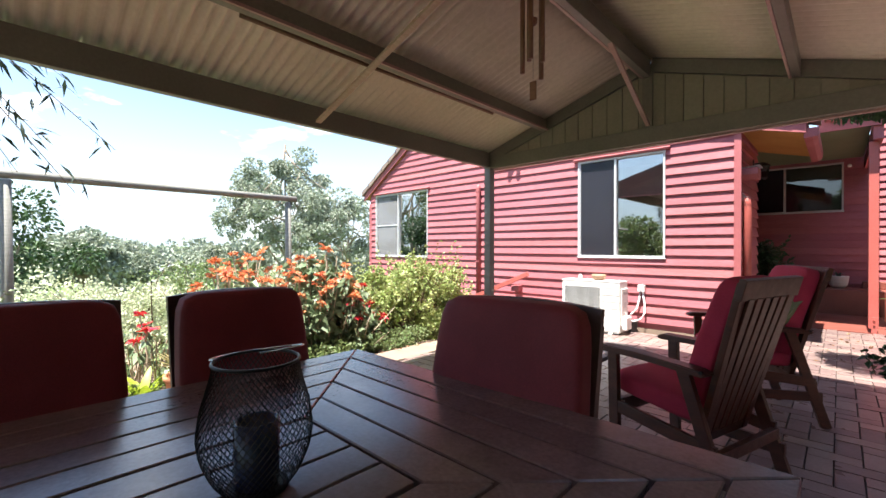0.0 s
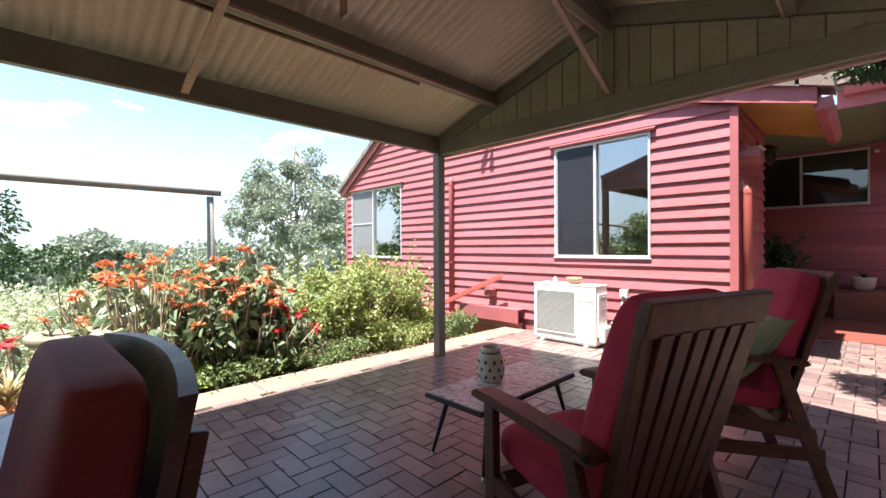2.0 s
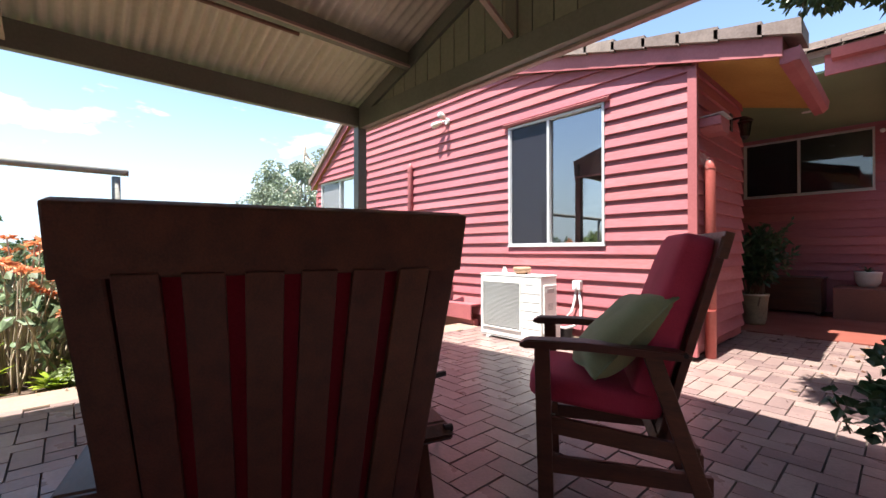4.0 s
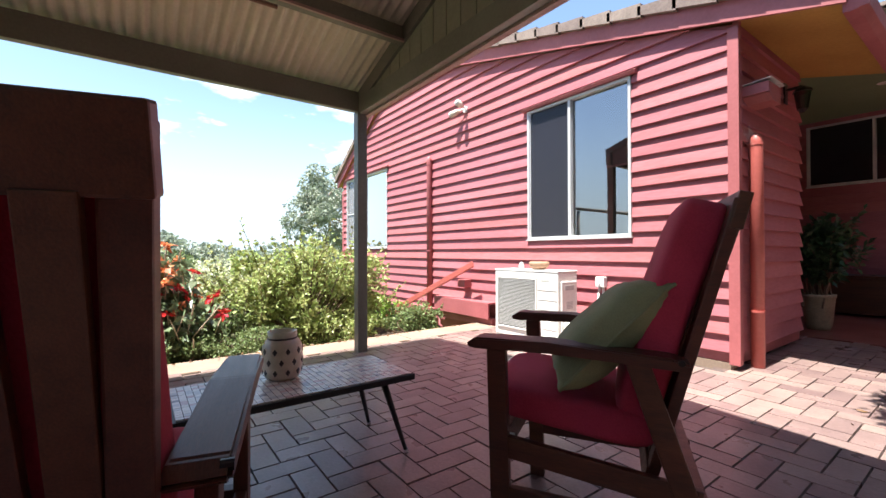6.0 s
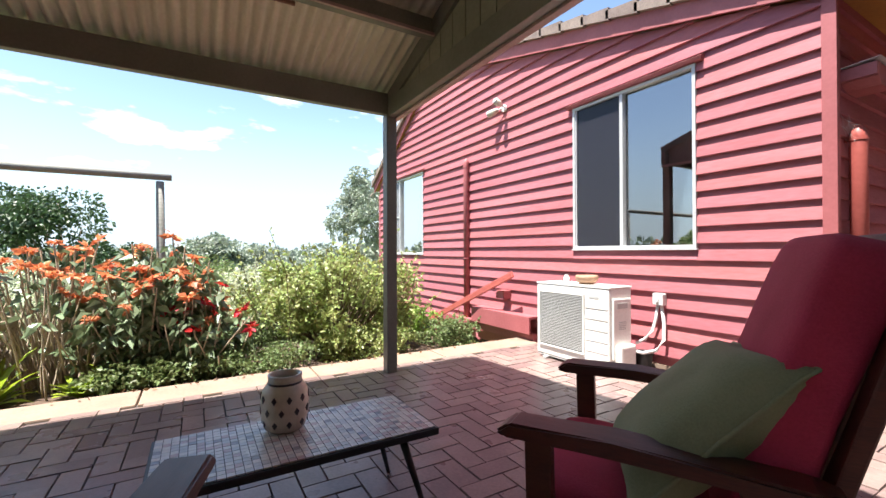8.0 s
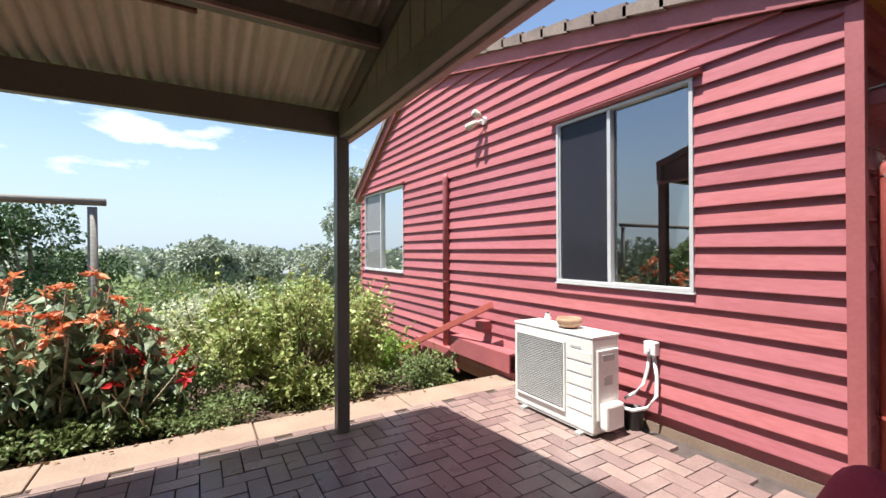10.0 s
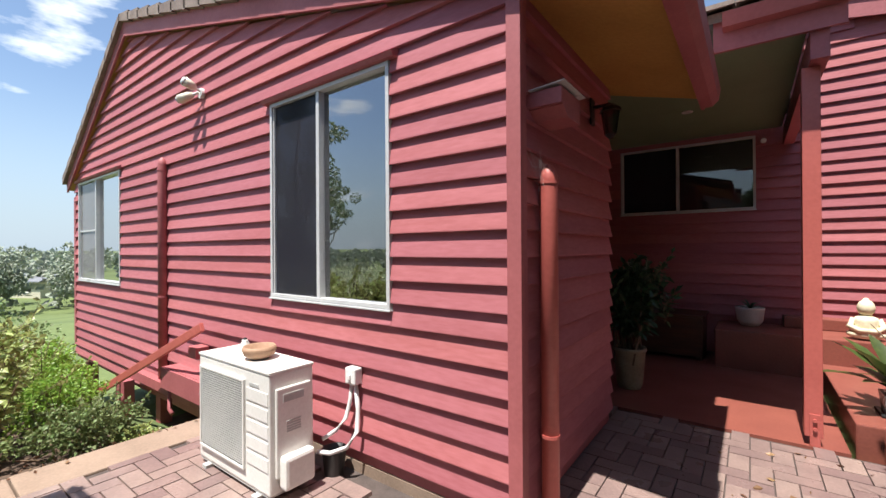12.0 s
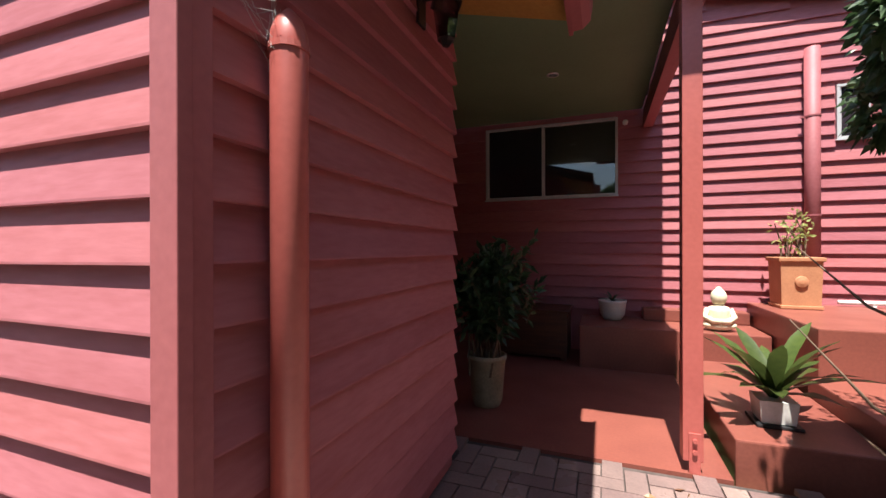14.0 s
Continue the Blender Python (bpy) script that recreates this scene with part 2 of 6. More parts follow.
L_FERN = leafmat("glossy_fern_fronds", (0.085, 0.115, 0.028), (0.05, 0.075, 0.02), 0.3, 0.3)
L_BAMBOO = leafmat("bamboo_leaves", (0.035, 0.06, 0.035), (0.025, 0.04, 0.025), 0.2)
L_DRY = leafmat("dry_leaf_litter", (0.28, 0.16, 0.08), (0.17, 0.09, 0.05), 0.1)


# ---- building helpers ----
def finish(name, me, material, parent=None, label=""):
    ob = new(name, me)
    if material:
        me.materials.append(material)
    if parent is not None:
        ob.parent = parent
    if label:
        ob["label"] = label
    return ob


def part(name, bm, material, parent=None, label="", smooth=False):
    me = bpy.data.meshes.new(name)
    bmesh.ops.recalc_face_normals(bm, faces=bm.faces[:])
    bm.to_mesh(me)
    bm.free()
    if smooth:
        for p in me.polygons:
            p.use_smooth = True
    return finish(name, me, material, parent, label)


def thing(name, m, label, category, group="", kind=""):
    ob = new(name)
    ob.empty_display_size = 0.1
    ob.matrix_basis = m
    return tagged(ob, label, category, group, kind)


def B():
    return bmesh.new()


def box(bm, x0, x1, y0, y1, z0, z1, bevel=0.0):
    vs = [bm.verts.new((x, y, z)) for z in (z0, z1) for y in (y0, y1) for x in (x0, x1)]
    fs = [bm.faces.new([vs[i] for i in f]) for f in ((0, 2, 3, 1), (4, 5, 7, 6), (0, 1, 5, 4), (2, 6, 7, 3), (0, 4, 6, 2), (1, 3, 7, 5))]
    if bevel:
        es = {e for f in fs for e in f.edges}
        bmesh.ops.bevel(bm, geom=list(es), offset=bevel, segments=2, affect="EDGES", profile=0.6)
    return bm


def prism(bm, poly, axis, a, b):
    """A polygon in the plane across the axis, drawn out from a to b. For y the polygon is (x, z); for x (y, z); for z (x, y)."""
    def place(p, v):
        return {"x": (v, p[0], p[1]), "y": (p[0], v, p[1]), "z": (p[0], p[1], v)}[axis]
    u = [bm.verts.new(place(p, a)) for p in poly]
    w = [bm.verts.new(place(p, b)) for p in poly]
    bm.faces.new(u)
    bm.faces.new(w[::-1])
    for i in range(len(poly)):
        j = (i + 1) % len(poly)
        bm.faces.new((u[i], w[i], w[j], u[j]))
    return bm


def tube(bm, points, radii, seg=8, caps=True):
    """A round bar through the points, with a radius at each."""
    pts = [Vector(p) for p in points]
    if not isinstance(radii, (list, tuple)):
        radii = [radii] * len(pts)
    rings = []
    for i, p in enumerate(pts):
        d = (pts[min(i + 1, len(pts) - 1)] - pts[max(i - 1, 0)]).normalized()
        up = Vector((0, 0, 1)) if abs(d.z) < 0.9 else Vector((1, 0, 0))
        s = d.cross(up).normalized()
        t = s.cross(d)
        rings.append([bm.verts.new(p + (s * math.cos(2 * math.pi * k / seg) + t * math.sin(2 * math.pi * k / seg)) * radii[i]) for k in range(seg)])
    for a, b in zip(rings, rings[1:]):
        for k in range(seg):
            bm.faces.new((a[k], a[(k + 1) % seg], b[(k + 1) % seg], b[k]))
    if caps:
        bm.faces.new(rings[0][::-1])
        bm.faces.new(rings[-1])
    return bm


def turned(bm, profile, seg=24, centre=(0, 0, 0), closed=True):
    """A turned shape from (radius, height) pairs."""
    rings = [[bm.verts.new((centre[0] + r * math.cos(2 * math.pi * k / seg), centre[1] + r * math.sin(2 * math.pi * k / seg), centre[2] + z)) for k in range(seg)] for r, z in profile]
    for a, b in zip(rings, rings[1:]):
        for k in range(seg):
            bm.faces.new((a[k], a[(k + 1) % seg], b[(k + 1) % seg], b[k]))
    if closed:
        bm.faces.new(rings[0][::-1])
        bm.faces.new(rings[-1])
    return bm


def bar(bm, p, q, w, h, side=None, bevel=0.0):
    """A square-edged bar from p to q, w wide across and h deep."""
    p, q = Vector(p), Vector(q)
    d = (q - p).normalized()
    s = Vector(side).normalized() if side else d.cross(Vector((0, 0, 1)) if abs(d.z) < 0.95 else Vector((1, 0, 0))).normalized()
    t = s.cross(d).normalized()
    vs = [bm.verts.new(e + s * a * w / 2 + t * b * h / 2) for e in (p, q) for b in (-1, 1) for a in (-1, 1)]
    fs = [bm.faces.new([vs[i] for i in f]) for f in ((0, 2, 3, 1), (4, 5, 7, 6), (0, 1, 5, 4), (2, 6, 7, 3), (0, 4, 6, 2), (1, 3, 7, 5))]
    if bevel:
        bmesh.ops.bevel(bm, geom=list({e for f in fs for e in f.edges}), offset=bevel, segments=2, affect="EDGES", profile=0.6)
    return bm


def padded(bm, sx, sy, sz, power=5.0, cuts=9, swell=0.0):
    """A stuffed block of half sizes sx, sy, sz with well rounded edges; swell puffs out the middle of its x faces."""
    cube = bmesh.new()
    bmesh.ops.create_cube(cube, size=2.0)
    bmesh.ops.subdivide_edges(cube, edges=cube.edges[:], cuts=cuts, use_grid_fill=True)
    keep = {}
    for v in cube.verts:
        c = v.co
        k = (abs(c.x) ** power + abs(c.y) ** power + abs(c.z) ** power) ** (1 / power)
        p = c / k
        puff = 1 + swell * (1 - p.y * p.y) * (1 - p.z * p.z)
        wave = 0.012 * noise.noise((p.x * 2, p.y * 2.5, p.z * 2.5))
        keep[v] = bm.verts.new(((p.x * puff + wave) * sx, p.y * sy, p.z * sz))
    for f in cube.faces:
        bm.faces.new([keep[v] for v in f.verts])
    cube.free()
    return bm


def leaves_mesh(name, centres, directions, lengths, width, fold=0.25, droop=0.0):
    """Many small pointed leaves, each four triangles about a folded midrib."""
    c, d = np.asarray(centres, float), np.asarray(directions, float)
    d /= np.linalg.norm(d, axis=1)[:, None] + 1e-9
    ln = np.asarray(lengths, float)[:, None]
    r = np.random.normal(size=c.shape)
    s = np.cross(d, r)
    s /= np.linalg.norm(s, axis=1)[:, None] + 1e-9
    u = np.cross(s, d)
    w = ln * width
    base, tip = c, c + d * ln + np.array([0, 0, -1]) * ln * droop
    mid = c + d * ln * 0.45 - u * w * fold
    left, right = c + d * ln * 0.45 + s * w, c + d * ln * 0.45 - s * w
    v = np.stack([base, left, tip, right, mid], 1).reshape(-1, 3)
    i = np.arange(len(c))[:, None] * 5
    f = np.concatenate([i + [0, 4, 1], i + [1, 4, 2], i + [2, 4, 3], i + [3, 4, 0]], 1).reshape(-1, 3)
    me = bpy.data.meshes.new(name)
    me.from_pydata(v.tolist(), [], f.tolist())
    return me


def cloud(n, centre, radii, lumps=14, lump=0.42, flat=0.35, seed=0, shell=0.55):
    """Points of an uneven crown: lumps scattered in an ellipsoid, each with leaves about its shell."""
    rng = np.random.default_rng(seed)
    d = rng.normal(size=(lumps, 3))
    d /= np.linalg.norm(d, axis=1)[:, None]
    lc = d * (rng.uniform(0.25, 1.0, (lumps, 1)) ** 0.5) * (1 - lump * 0.8)
    lr = lump * rng.uniform(0.55, 1.15, lumps)
    k = rng.integers(0, lumps, n)
    o = rng.normal(size=(n, 3))
    o /= np.linalg.norm(o, axis=1)[:, None]
    rad = lr[k][:, None] * rng.uniform(shell, 1.05, (n, 1))
    p = lc[k] + o * rad
    out = o * 0.8 + rng.normal(size=(n, 3)) * 0.5 + np.array([0, 0, flat])
    return p * np.array(radii) + np.array(centre), out, lc * np.array(radii) + np.array(centre)


# ---- ground: one sheet that falls away from the patio into a valley and reaches the horizon ----
def ground_height(x, y):
    d = max(0.0, -3.6 - x)
    z = -0.09 - 0.05 * min(d, 2.0) - 0.095 * max(0.0, min(d, 60) - 2.0)
    far = math.hypot(x, y)
    z += 0.0045 * max(0.0, far - 90)
    return max(-7.0, z) - 0.34 * max(0.0, min(1.0, (y - 5.35) / 0.35)) * max(0.0, min(1.0, (-3.75 - x) / 0.3)) * max(0.0, min(1.0, (9 - y))) + (0.4 * noise.noise((x * 0.05, y * 0.05, 0)) if d > 3 else 0.0) - 0.03


def build_ground():
    def steps():
        out, s = [0.0], 0.5
        while out[-1] < 2500:
            out.append(out[-1] + s)
            s *= 1.14
        return out
    half = steps()
    xs = [-3.9 - v for v in half[::-1]] + [-3.2 + v for v in half]
    ys = [2 - v for v in half[::-1]] + [2 + v for v in half[1:]]
    verts = [(x, y, ground_height(x, y)) for y in ys for x in xs]
    nx = len(xs)
    faces = [(j * nx + i, j * nx + i + 1, (j + 1) * nx + i + 1, (j + 1) * nx + i) for j in range(len(ys) - 1) for i in range(nx - 1)]
    me = bpy.data.meshes.new("ground")
    me.from_pydata(verts, [], faces)
    tagged(finish("ground", me, GRASS), "mown green lawn falling away into a valley", "ground", kind="structure")


build_ground()

# garden bed along the paving
bm = B()
n = 40
rows = []
for j in range(n + 1):
    y = -6 + 13.5 * j / n
    e = -5.6 + 0.25 * math.sin(y * 1.3)
    rows.append([bm.verts.new((x, y, ground_height(x, y) + h)) for x, h in ((-3.62, 0.05), (-4.0, 0.07 + 0.03 * noise.noise((0, y * 2, 0))), (-4.6, 0.08 + 0.04 * noise.noise((3, y * 2, 0))), (e, 0.015))])
for a, b in zip(rows, rows[1:]):
    for k in range(3):
        bm.faces.new((a[k], a[k + 1], b[k + 1], b[k]))
tagged(part("garden_bed", bm, SOIL, smooth=True), "dark mulched garden bed beside the paved patio", "garden bed", kind="structure")

# ---- patio slab, edging and the painted porch floor ----
tagged(part("pavement", box(B(), -3.38, 4.0, -6.0, 8.14, -0.3, -0.022), JOINT), "dark sanded bed under the patio paving", "paving bed", kind="structure")
edging = thing("edging", pose(0, 0, 0), "tan concrete edging strip round the paved patio", "edging", kind="structure")
y = -6.0
k = 0
while y < 5.9:
    part("slab", box(B(), -3.68 - 0.012 * math.sin(k * 2.1), -3.325, y, min(y + 1.19, 6.0), -0.25, -0.004, 0.012), EDGING, edging)
    y += 1.2
    k += 1
PORCH = tagged(part("floor", box(B(), -2.6, 0.52, 8.145, 10.9, -0.3, 0.0), REDFLOOR), "smooth red painted concrete porch floor", "floor", kind="structure")

# ---- house: weatherboard gable wall, x from the far corner to the near corner ----
WY, XL, XR, XA = 6.125, -8.25, -0.91, -5.92
PITCH = 0.134


def roofline(x):
    """Underside of the barge along the gable."""
    return 2.60 + (-0.93 - x) * 0.262 if x > XA else 2.60 + (-0.93 - XA) * 0.262 - (XA - x) * 0.65


def roof_x(z):
    """Where the gable's two slopes stand at that height: left and right."""
    top = roofline(XA)
    if z >= top:
        return XA, XA
    return max(XL, XA - (top - z) / 0.65), min(XR, XA + (top - z) / 0.262)


W1 = (-2.93, -1.695, 1.025, 2.475)
W2 = (-8.02, -6.25, 0.965, 2.385)


def wall_strip(bm, x0, x1, z0, z1=None, y0=WY, y1=WY + 0.11):
    a = roofline(x0) if z1 is None else z1
    b = roofline(x1) if z1 is None else z1
    prism(bm, [(x0, z0), (x1, z0), (x1, b), (x0, a)], "y", y0, y1)


bm = B()
for x0, x1, win in ((XL, W2[0], None), (W2[0], W2[1], W2), (W2[1], XA, None), (XA, W1[0], None), (W1[0], W1[1], W1), (W1[1], XR, None)):
    low = 0.05 if x0 >= W1[0] - 0.01 else -0.2
    if win:
        wall_strip(bm, x0, x1, low, win[2])
        wall_strip(bm, x0, x1, win[3])
    else:
        wall_strip(bm, x0, x1, low)
wall_a = tagged(part("wall_south", bm, REDTRIM), "red painted weatherboard gable wall with lapped boards", "wall", kind="structure")


def board(x0, x1, x0t, x1t, z, h, lip=0.031, parent=None, m=None):
    """One lapped board: thin at the top, proud at its lower edge."""
    bm = B()
    o = random.uniform(-0.0025, 0.0025)
    sag0, sag1 = random.uniform(-0.003, 0.003), random.uniform(-0.003, 0.003)
    q = []
    for xb, xt, sg in ((x0, x0t, sag0), (x1, x1t, sag1)):
        q.append([bm.verts.new(p) for p in ((xb, -lip - o, z + sg), (xb, 0.0, z + sg), (xt, 0.0, z + h), (xt, -0.004, z + h), (xb, -lip - o, z + sg + 0.006))])
    a, b = q
    bm.faces.new(a)
    bm.faces.new(b[::-1])
    for i in range(5):
        j = (i + 1) % 5
        bm.faces.new((a[i], b[i], b[j], a[j]))
    ob = part("board", bm, RED, parent)
    if m is not None:
        ob.matrix_basis = m
    return ob


def boards_a():
    z = 0.124 - 2 * PITCH
    at = pose(0, WY - 0.001, 0)
    top = roofline(XA)
    while z < top - 0.03:
        h = min(PITCH + 0.004, top - z - 0.01)
        lb, rb = roof_x(z)
        lt, rt = roof_x(z + h)
        cuts = [(lb, lt)]
        for w in (W2, W1):
            if z < w[3] and z + h > w[2] + 0.03:
                cuts += [(w[0], w[0]), (w[1], w[1])]
        cuts.append((rb, rt) if z > 0.11 else (-4.86, -4.86))
        for w in (W2, W1):
            if z < w[2] - 0.02 and z + h > w[2] + 0.03:
                board(w[0] - 0.002, w[1] + 0.002, w[0] - 0.002, w[1] + 0.002, z, w[2] - 0.003 - z, parent=wall_a, m=at)
            if z < w[3] and z + h > w[3] + 0.08:
                board(w[0] - 0.002, w[1] + 0.002, w[0] - 0.002, w[1] + 0.002, w[3] + 0.06, z + h - w[3] - 0.06, 0.02, parent=wall_a, m=at)
        for i in range(0, len(cuts), 2):
            if cuts[i + 1][0] - cuts[i][0] > 0.03:
                board(cuts[i][0] + 0.002, cuts[i + 1][0] - 0.002, cuts[i][1] + 0.002, cuts[i + 1][1] - 0.002, z, h, parent=wall_a, m=at)
        z += PITCH


# side wall into the porch, the recessed door, the porch's rear wall and the sunny wing beyond
wall_b = tagged(part("wall_east", box(B(), XR - 0.11, XR, WY + 0.115, 7.73, 0.03, 2.84), REDTRIM), "shaded red weatherboard side wall of the porch", "wall", kind="structure")
WZ = 10.9
bm = B()
BW = (-1.55, 0.05, 1.86, 2.78)
for x0, x1, z0, z1 in ((-2.7, BW[0], 0, 2.9), (BW[0], BW[1], 0, BW[2]), (BW[0], BW[1], BW[3], 2.9), (BW[1], 6.5, 0, 3.0)):
    box(bm, x0, x1, WZ, WZ + 0.11, z0, z1)
prism(bm, [(0.4, 3.0), (6.5, 3.0), (6.5, 3.0), (0.6, 4.05), (0.4, 4.05)], "y", WZ, WZ + 0.11)
wall_c = tagged(part("wall_north", bm, REDTRIM), "red weatherboard rear wall, shaded in the porch and sunlit beyond", "wall", kind="structure")
wall_d = tagged(part("wall_inner", box(B(), -2.75, -2.64, 7.84, 10.89, -0.1, 2.84), REDTRIM), "plain shaded red wall closing the porch recess", "wall", kind="structure")
wall_e = tagged(part("wall_return", box(B(), -2.63, XR - 0.115, 7.71, 7.73, 0.0, 2.84), REDTRIM), "plain shaded red return wall of the porch recess", "wall", kind="structure")


def boards_b():
    z = 0.124
    while z < 2.8:
        # turned so that the board's face looks along +x
        board(WY + 0.052, 7.735, WY + 0.052, 7.735, z, PITCH + 0.004, parent=wall_b, m=pose(XR + 0.001, 0, 0, 0, 0, 90))
        z += PITCH


part("barge_board", bar(B(), (0.25, WZ - 0.09, 4.16), (6.6, WZ - 0.09, 3.03), 0.025, 0.2, side=(0, 1, 0)), REDTRIM, wall_c, "red painted barge board")
part("verge_soffit", bar(B(), (0.25, WZ - 0.02, 4.10), (6.6, WZ - 0.02, 2.97), 0.12, 0.012, side=(0, 1, 0)), REDTRIM, wall_c)
part("verge_tiles", bar(B(), (0.25, WZ + 0.05, 4.285), (6.6, WZ + 0.05, 3.155), 0.34, 0.05, side=(0, 1, 0)), TILE, wall_c, "concrete verge tiles")


def boards_c():
    z = 0.5
    at = pose(0, WZ - 0.001, 0)
    while z < 3.95:
        h = PITCH + 0.004
        spans = [(-2.6, 6.0)]
        if z < BW[3] and z + h > BW[2] + 0.03:
            spans = [(-2.6, BW[0]), (BW[1], 6.0)]
        if z > 2.75:
            spans = [(0.45, max(0.7, min(6.0, 0.6 + (4.05 - z - h) / 0.178)))]
        for a, b in spans:
            cuts = [(a, b)]
            if z < 2.87 and z + h > 2.28 and b > 3:
                cuts = [(a, 2.07), (2.63, b)]
            for c, d in cuts:
                board(c, d, c, d, z, h, parent=wall_c, m=at)
        z += PITCH


# corner stop at the near corner of the house
stop = thing("trim", pose(XR, WY, 0), "red painted timber corner stop of the weatherboards", "corner trim", kind="structure")
part("board", box(B(), -0.022, 0.052, -0.036, -0.002, 0.04, 2.56, 0.003), REDTRIM, stop)
part("board", box(B(), 0.002, 0.043, -0.001, 0.05, 0.04, 2.8, 0.003), REDTRIM, stop)
stop2 = thing("trim", pose(XL, WY, 0), "red painted timber stop at the far corner", "corner trim", kind="structure")
part("board", box(B(), -0.02, 0.07, -0.030, -0.002, 0.0, 2.2, 0.003), REDTRIM, stop2)
# footing strip in the same tan concrete as the edging
plinth = tagged(part("baseboard", box(B(), -3.3, XR - 0.004, WY - 0.008, WY + 0.1, -0.03, 0.045), EDGING), "tan concrete footing under the weatherboards", "footing", kind="structure")
# rest of the house behind the wall: floor, far side and rear, so that the rooms are closed and dim
bm = B()
box(bm, XL, XL + 0.1, WY + 0.12, 14.0, -0.05, 2.2)
box(bm, XL + 0.11, XR - 0.12, WY + 0.12, 7.71, -0.02, 0.06)
tagged(part("house_shell", bm, RED), "red side wall and floor of the house", "house wall", kind="structure")
bm = B()
box(bm, -8.0, -1.1, 7.62, 7.7, 0.07, 3.0)
box(bm, -4.6, -4.5, WY + 0.12, 7.61, 0.07, 2.6)
box(bm, -8.0, -1.1, WY + 0.12, 7.61, 2.6, 2.66)
for a, b in ((-2.6, 0.9), (1.5, 3.2)):
    box(bm, a, b, 12.4, 12.5, 0.0, 3.2)
    box(bm, a, a + 0.06, 11.02, 12.39, 0.0, 3.2)
    box(bm, b - 0.06, b, 11.02, 12.39, 0.0, 3.2)
    box(bm, a, b, 11.02, 12.5, 3.21, 3.27)
    box(bm, a, b, 11.02, 12.5, -0.06, -0.01)
tagged(part("room_lining", bm, INTERIOR), "dim painted room walls behind the windows", "interior wall", kind="structure")
# underfloor: posts and bearer on the low side
for x in (-7.9, -6.6, -5.3, -4.2):
    st = tagged(part("house_stump", box(B(), x, x + 0.12, WY + 0.02, WY + 0.14, ground_height(x, WY) - 0.1, -0.21, 0.006), REDTRIM), "red painted timber stump under the raised floor", "house stump", "stumps")
# black panel paints the deep shade below the floor
tagged(part("underfloor", box(B(), -8.0, -3.4, 7.0, 7.1, -1.4, -0.21), BLACK), "black panel standing for the shade under the raised house floor", "underfloor", kind="structure")

# ---- house roof: tiles along the gable with barge boards, eave over the porch side ----
BY = 6.07


def gable_roof():
    roof = thing("roof", pose(0, 0, 0), "low pitched house roof of weathered grey-brown concrete tiles", "roof", kind="structure")
    apex = roofline(XA)
    xe, xw = -0.27, -8.42
    ze, zw = roofline(XR) - (xe - XR) * 0.262, apex - (XA - xw) * 0.65
    bm = B()
    prism(bm, [(xe, ze), (XA, apex + 0.0), (XA, apex + 0.17), (xe, ze + 0.17)], "y", BY - 0.024, BY)
    part("barge_board", bm, REDTRIM, roof, "red painted barge board")
    bm = B()
    prism(bm, [(xw, zw), (XA - 0.004, apex), (XA - 0.004, apex + 0.17), (xw, zw + 0.17)], "y", BY - 0.024, BY)
    part("barge_board", bm, REDTRIM, roof, "red painted barge board")
    bm = B()
    prism(bm, [(xe - 0.01, ze + 0.03), (XA, apex + 0.03), (XA, apex + 0.05), (xe - 0.01, ze + 0.05)], "y", BY + 0.003, 7.9)
    prism(bm, [(xw + 0.01, zw + 0.03), (XA, apex + 0.03), (XA, apex + 0.05), (xw + 0.01, zw + 0.05)], "y", BY + 0.003, 7.9)
    part("soffit", bm, SOFFIT, roof, "ochre painted eave lining")
    bm = B()
    prism(bm, [(xe, ze + 0.14), (XA, apex + 0.14), (XA, apex + 0.19), (xe, ze + 0.19)], "y", BY + 0.02, 8.12)
    prism(bm, [(xw, zw + 0.14), (XA, apex + 0.14), (XA, apex + 0.19), (xw, zw + 0.19)], "y", BY + 0.02, 8.12)
    part("tile_field", bm, TILE, roof)
    # verge tiles, each lapping the one below it
    for sgn, slope, end in ((1, 0.262, xe), (-1, 0.65, xw)):
        run = abs(end - XA)
        c = math.atan(slope)
        ln = 0.30
        count = int(run / math.cos(c) / ln) + 1
        for i in range(count):
            s0 = i * ln
            bm = B()
            # along the slope u, tipped so that the lower end is proud
            u0, u1 = s0 - 0.01, min(s0 + ln + 0.02, run / math.cos(c) + 0.12)
            lo = 0.028
            pts = []
            for u, lift in ((u0, 0.0), (u1, lo)):
                x = XA + sgn * u * math.cos(c) * 1.0
                z = apex + 0.17 - u * math.sin(c)
                pts.append((x, z + lift))
            poly = [(pts[0][0], pts[0][1] - 0.012), (pts[1][0], pts[1][1] - 0.055), (pts[1][0], pts[1][1] + 0.065), (pts[0][0], pts[0][1] + 0.065)]
            prism(bm, poly, "y", BY - 0.07, BY + 0.28)
            part("tile", bm, TILE, roof)
    # eave fascia and gutter on the porch side
    part("fascia", box(B(), xe - 0.022, xe, BY + 0.003, 7.9, ze - 0.05, ze + 0.15), REDTRIM, roof, "dark red eave fascia")
    bm = B()
    prism(bm, [(xe + 0.0005, ze - 0.055), (xe + 0.05, ze - 0.05), (xe + 0.088, ze - 0.015), (xe + 0.10, ze + 0.06), (xe + 0.092, ze + 0.062), (xe + 0.078, ze - 0.005), (xe + 0.046, ze - 0.04), (xe + 0.0005, ze - 0.045)], "y", BY + 0.004, 7.85)
    box(bm, xe + 0.001, xe + 0.098, BY + 0.0005, BY + 0.0035, ze - 0.045, ze + 0.05)
    part("gutter", bm, REDTRIM, roof, "dark red eaves gutter")


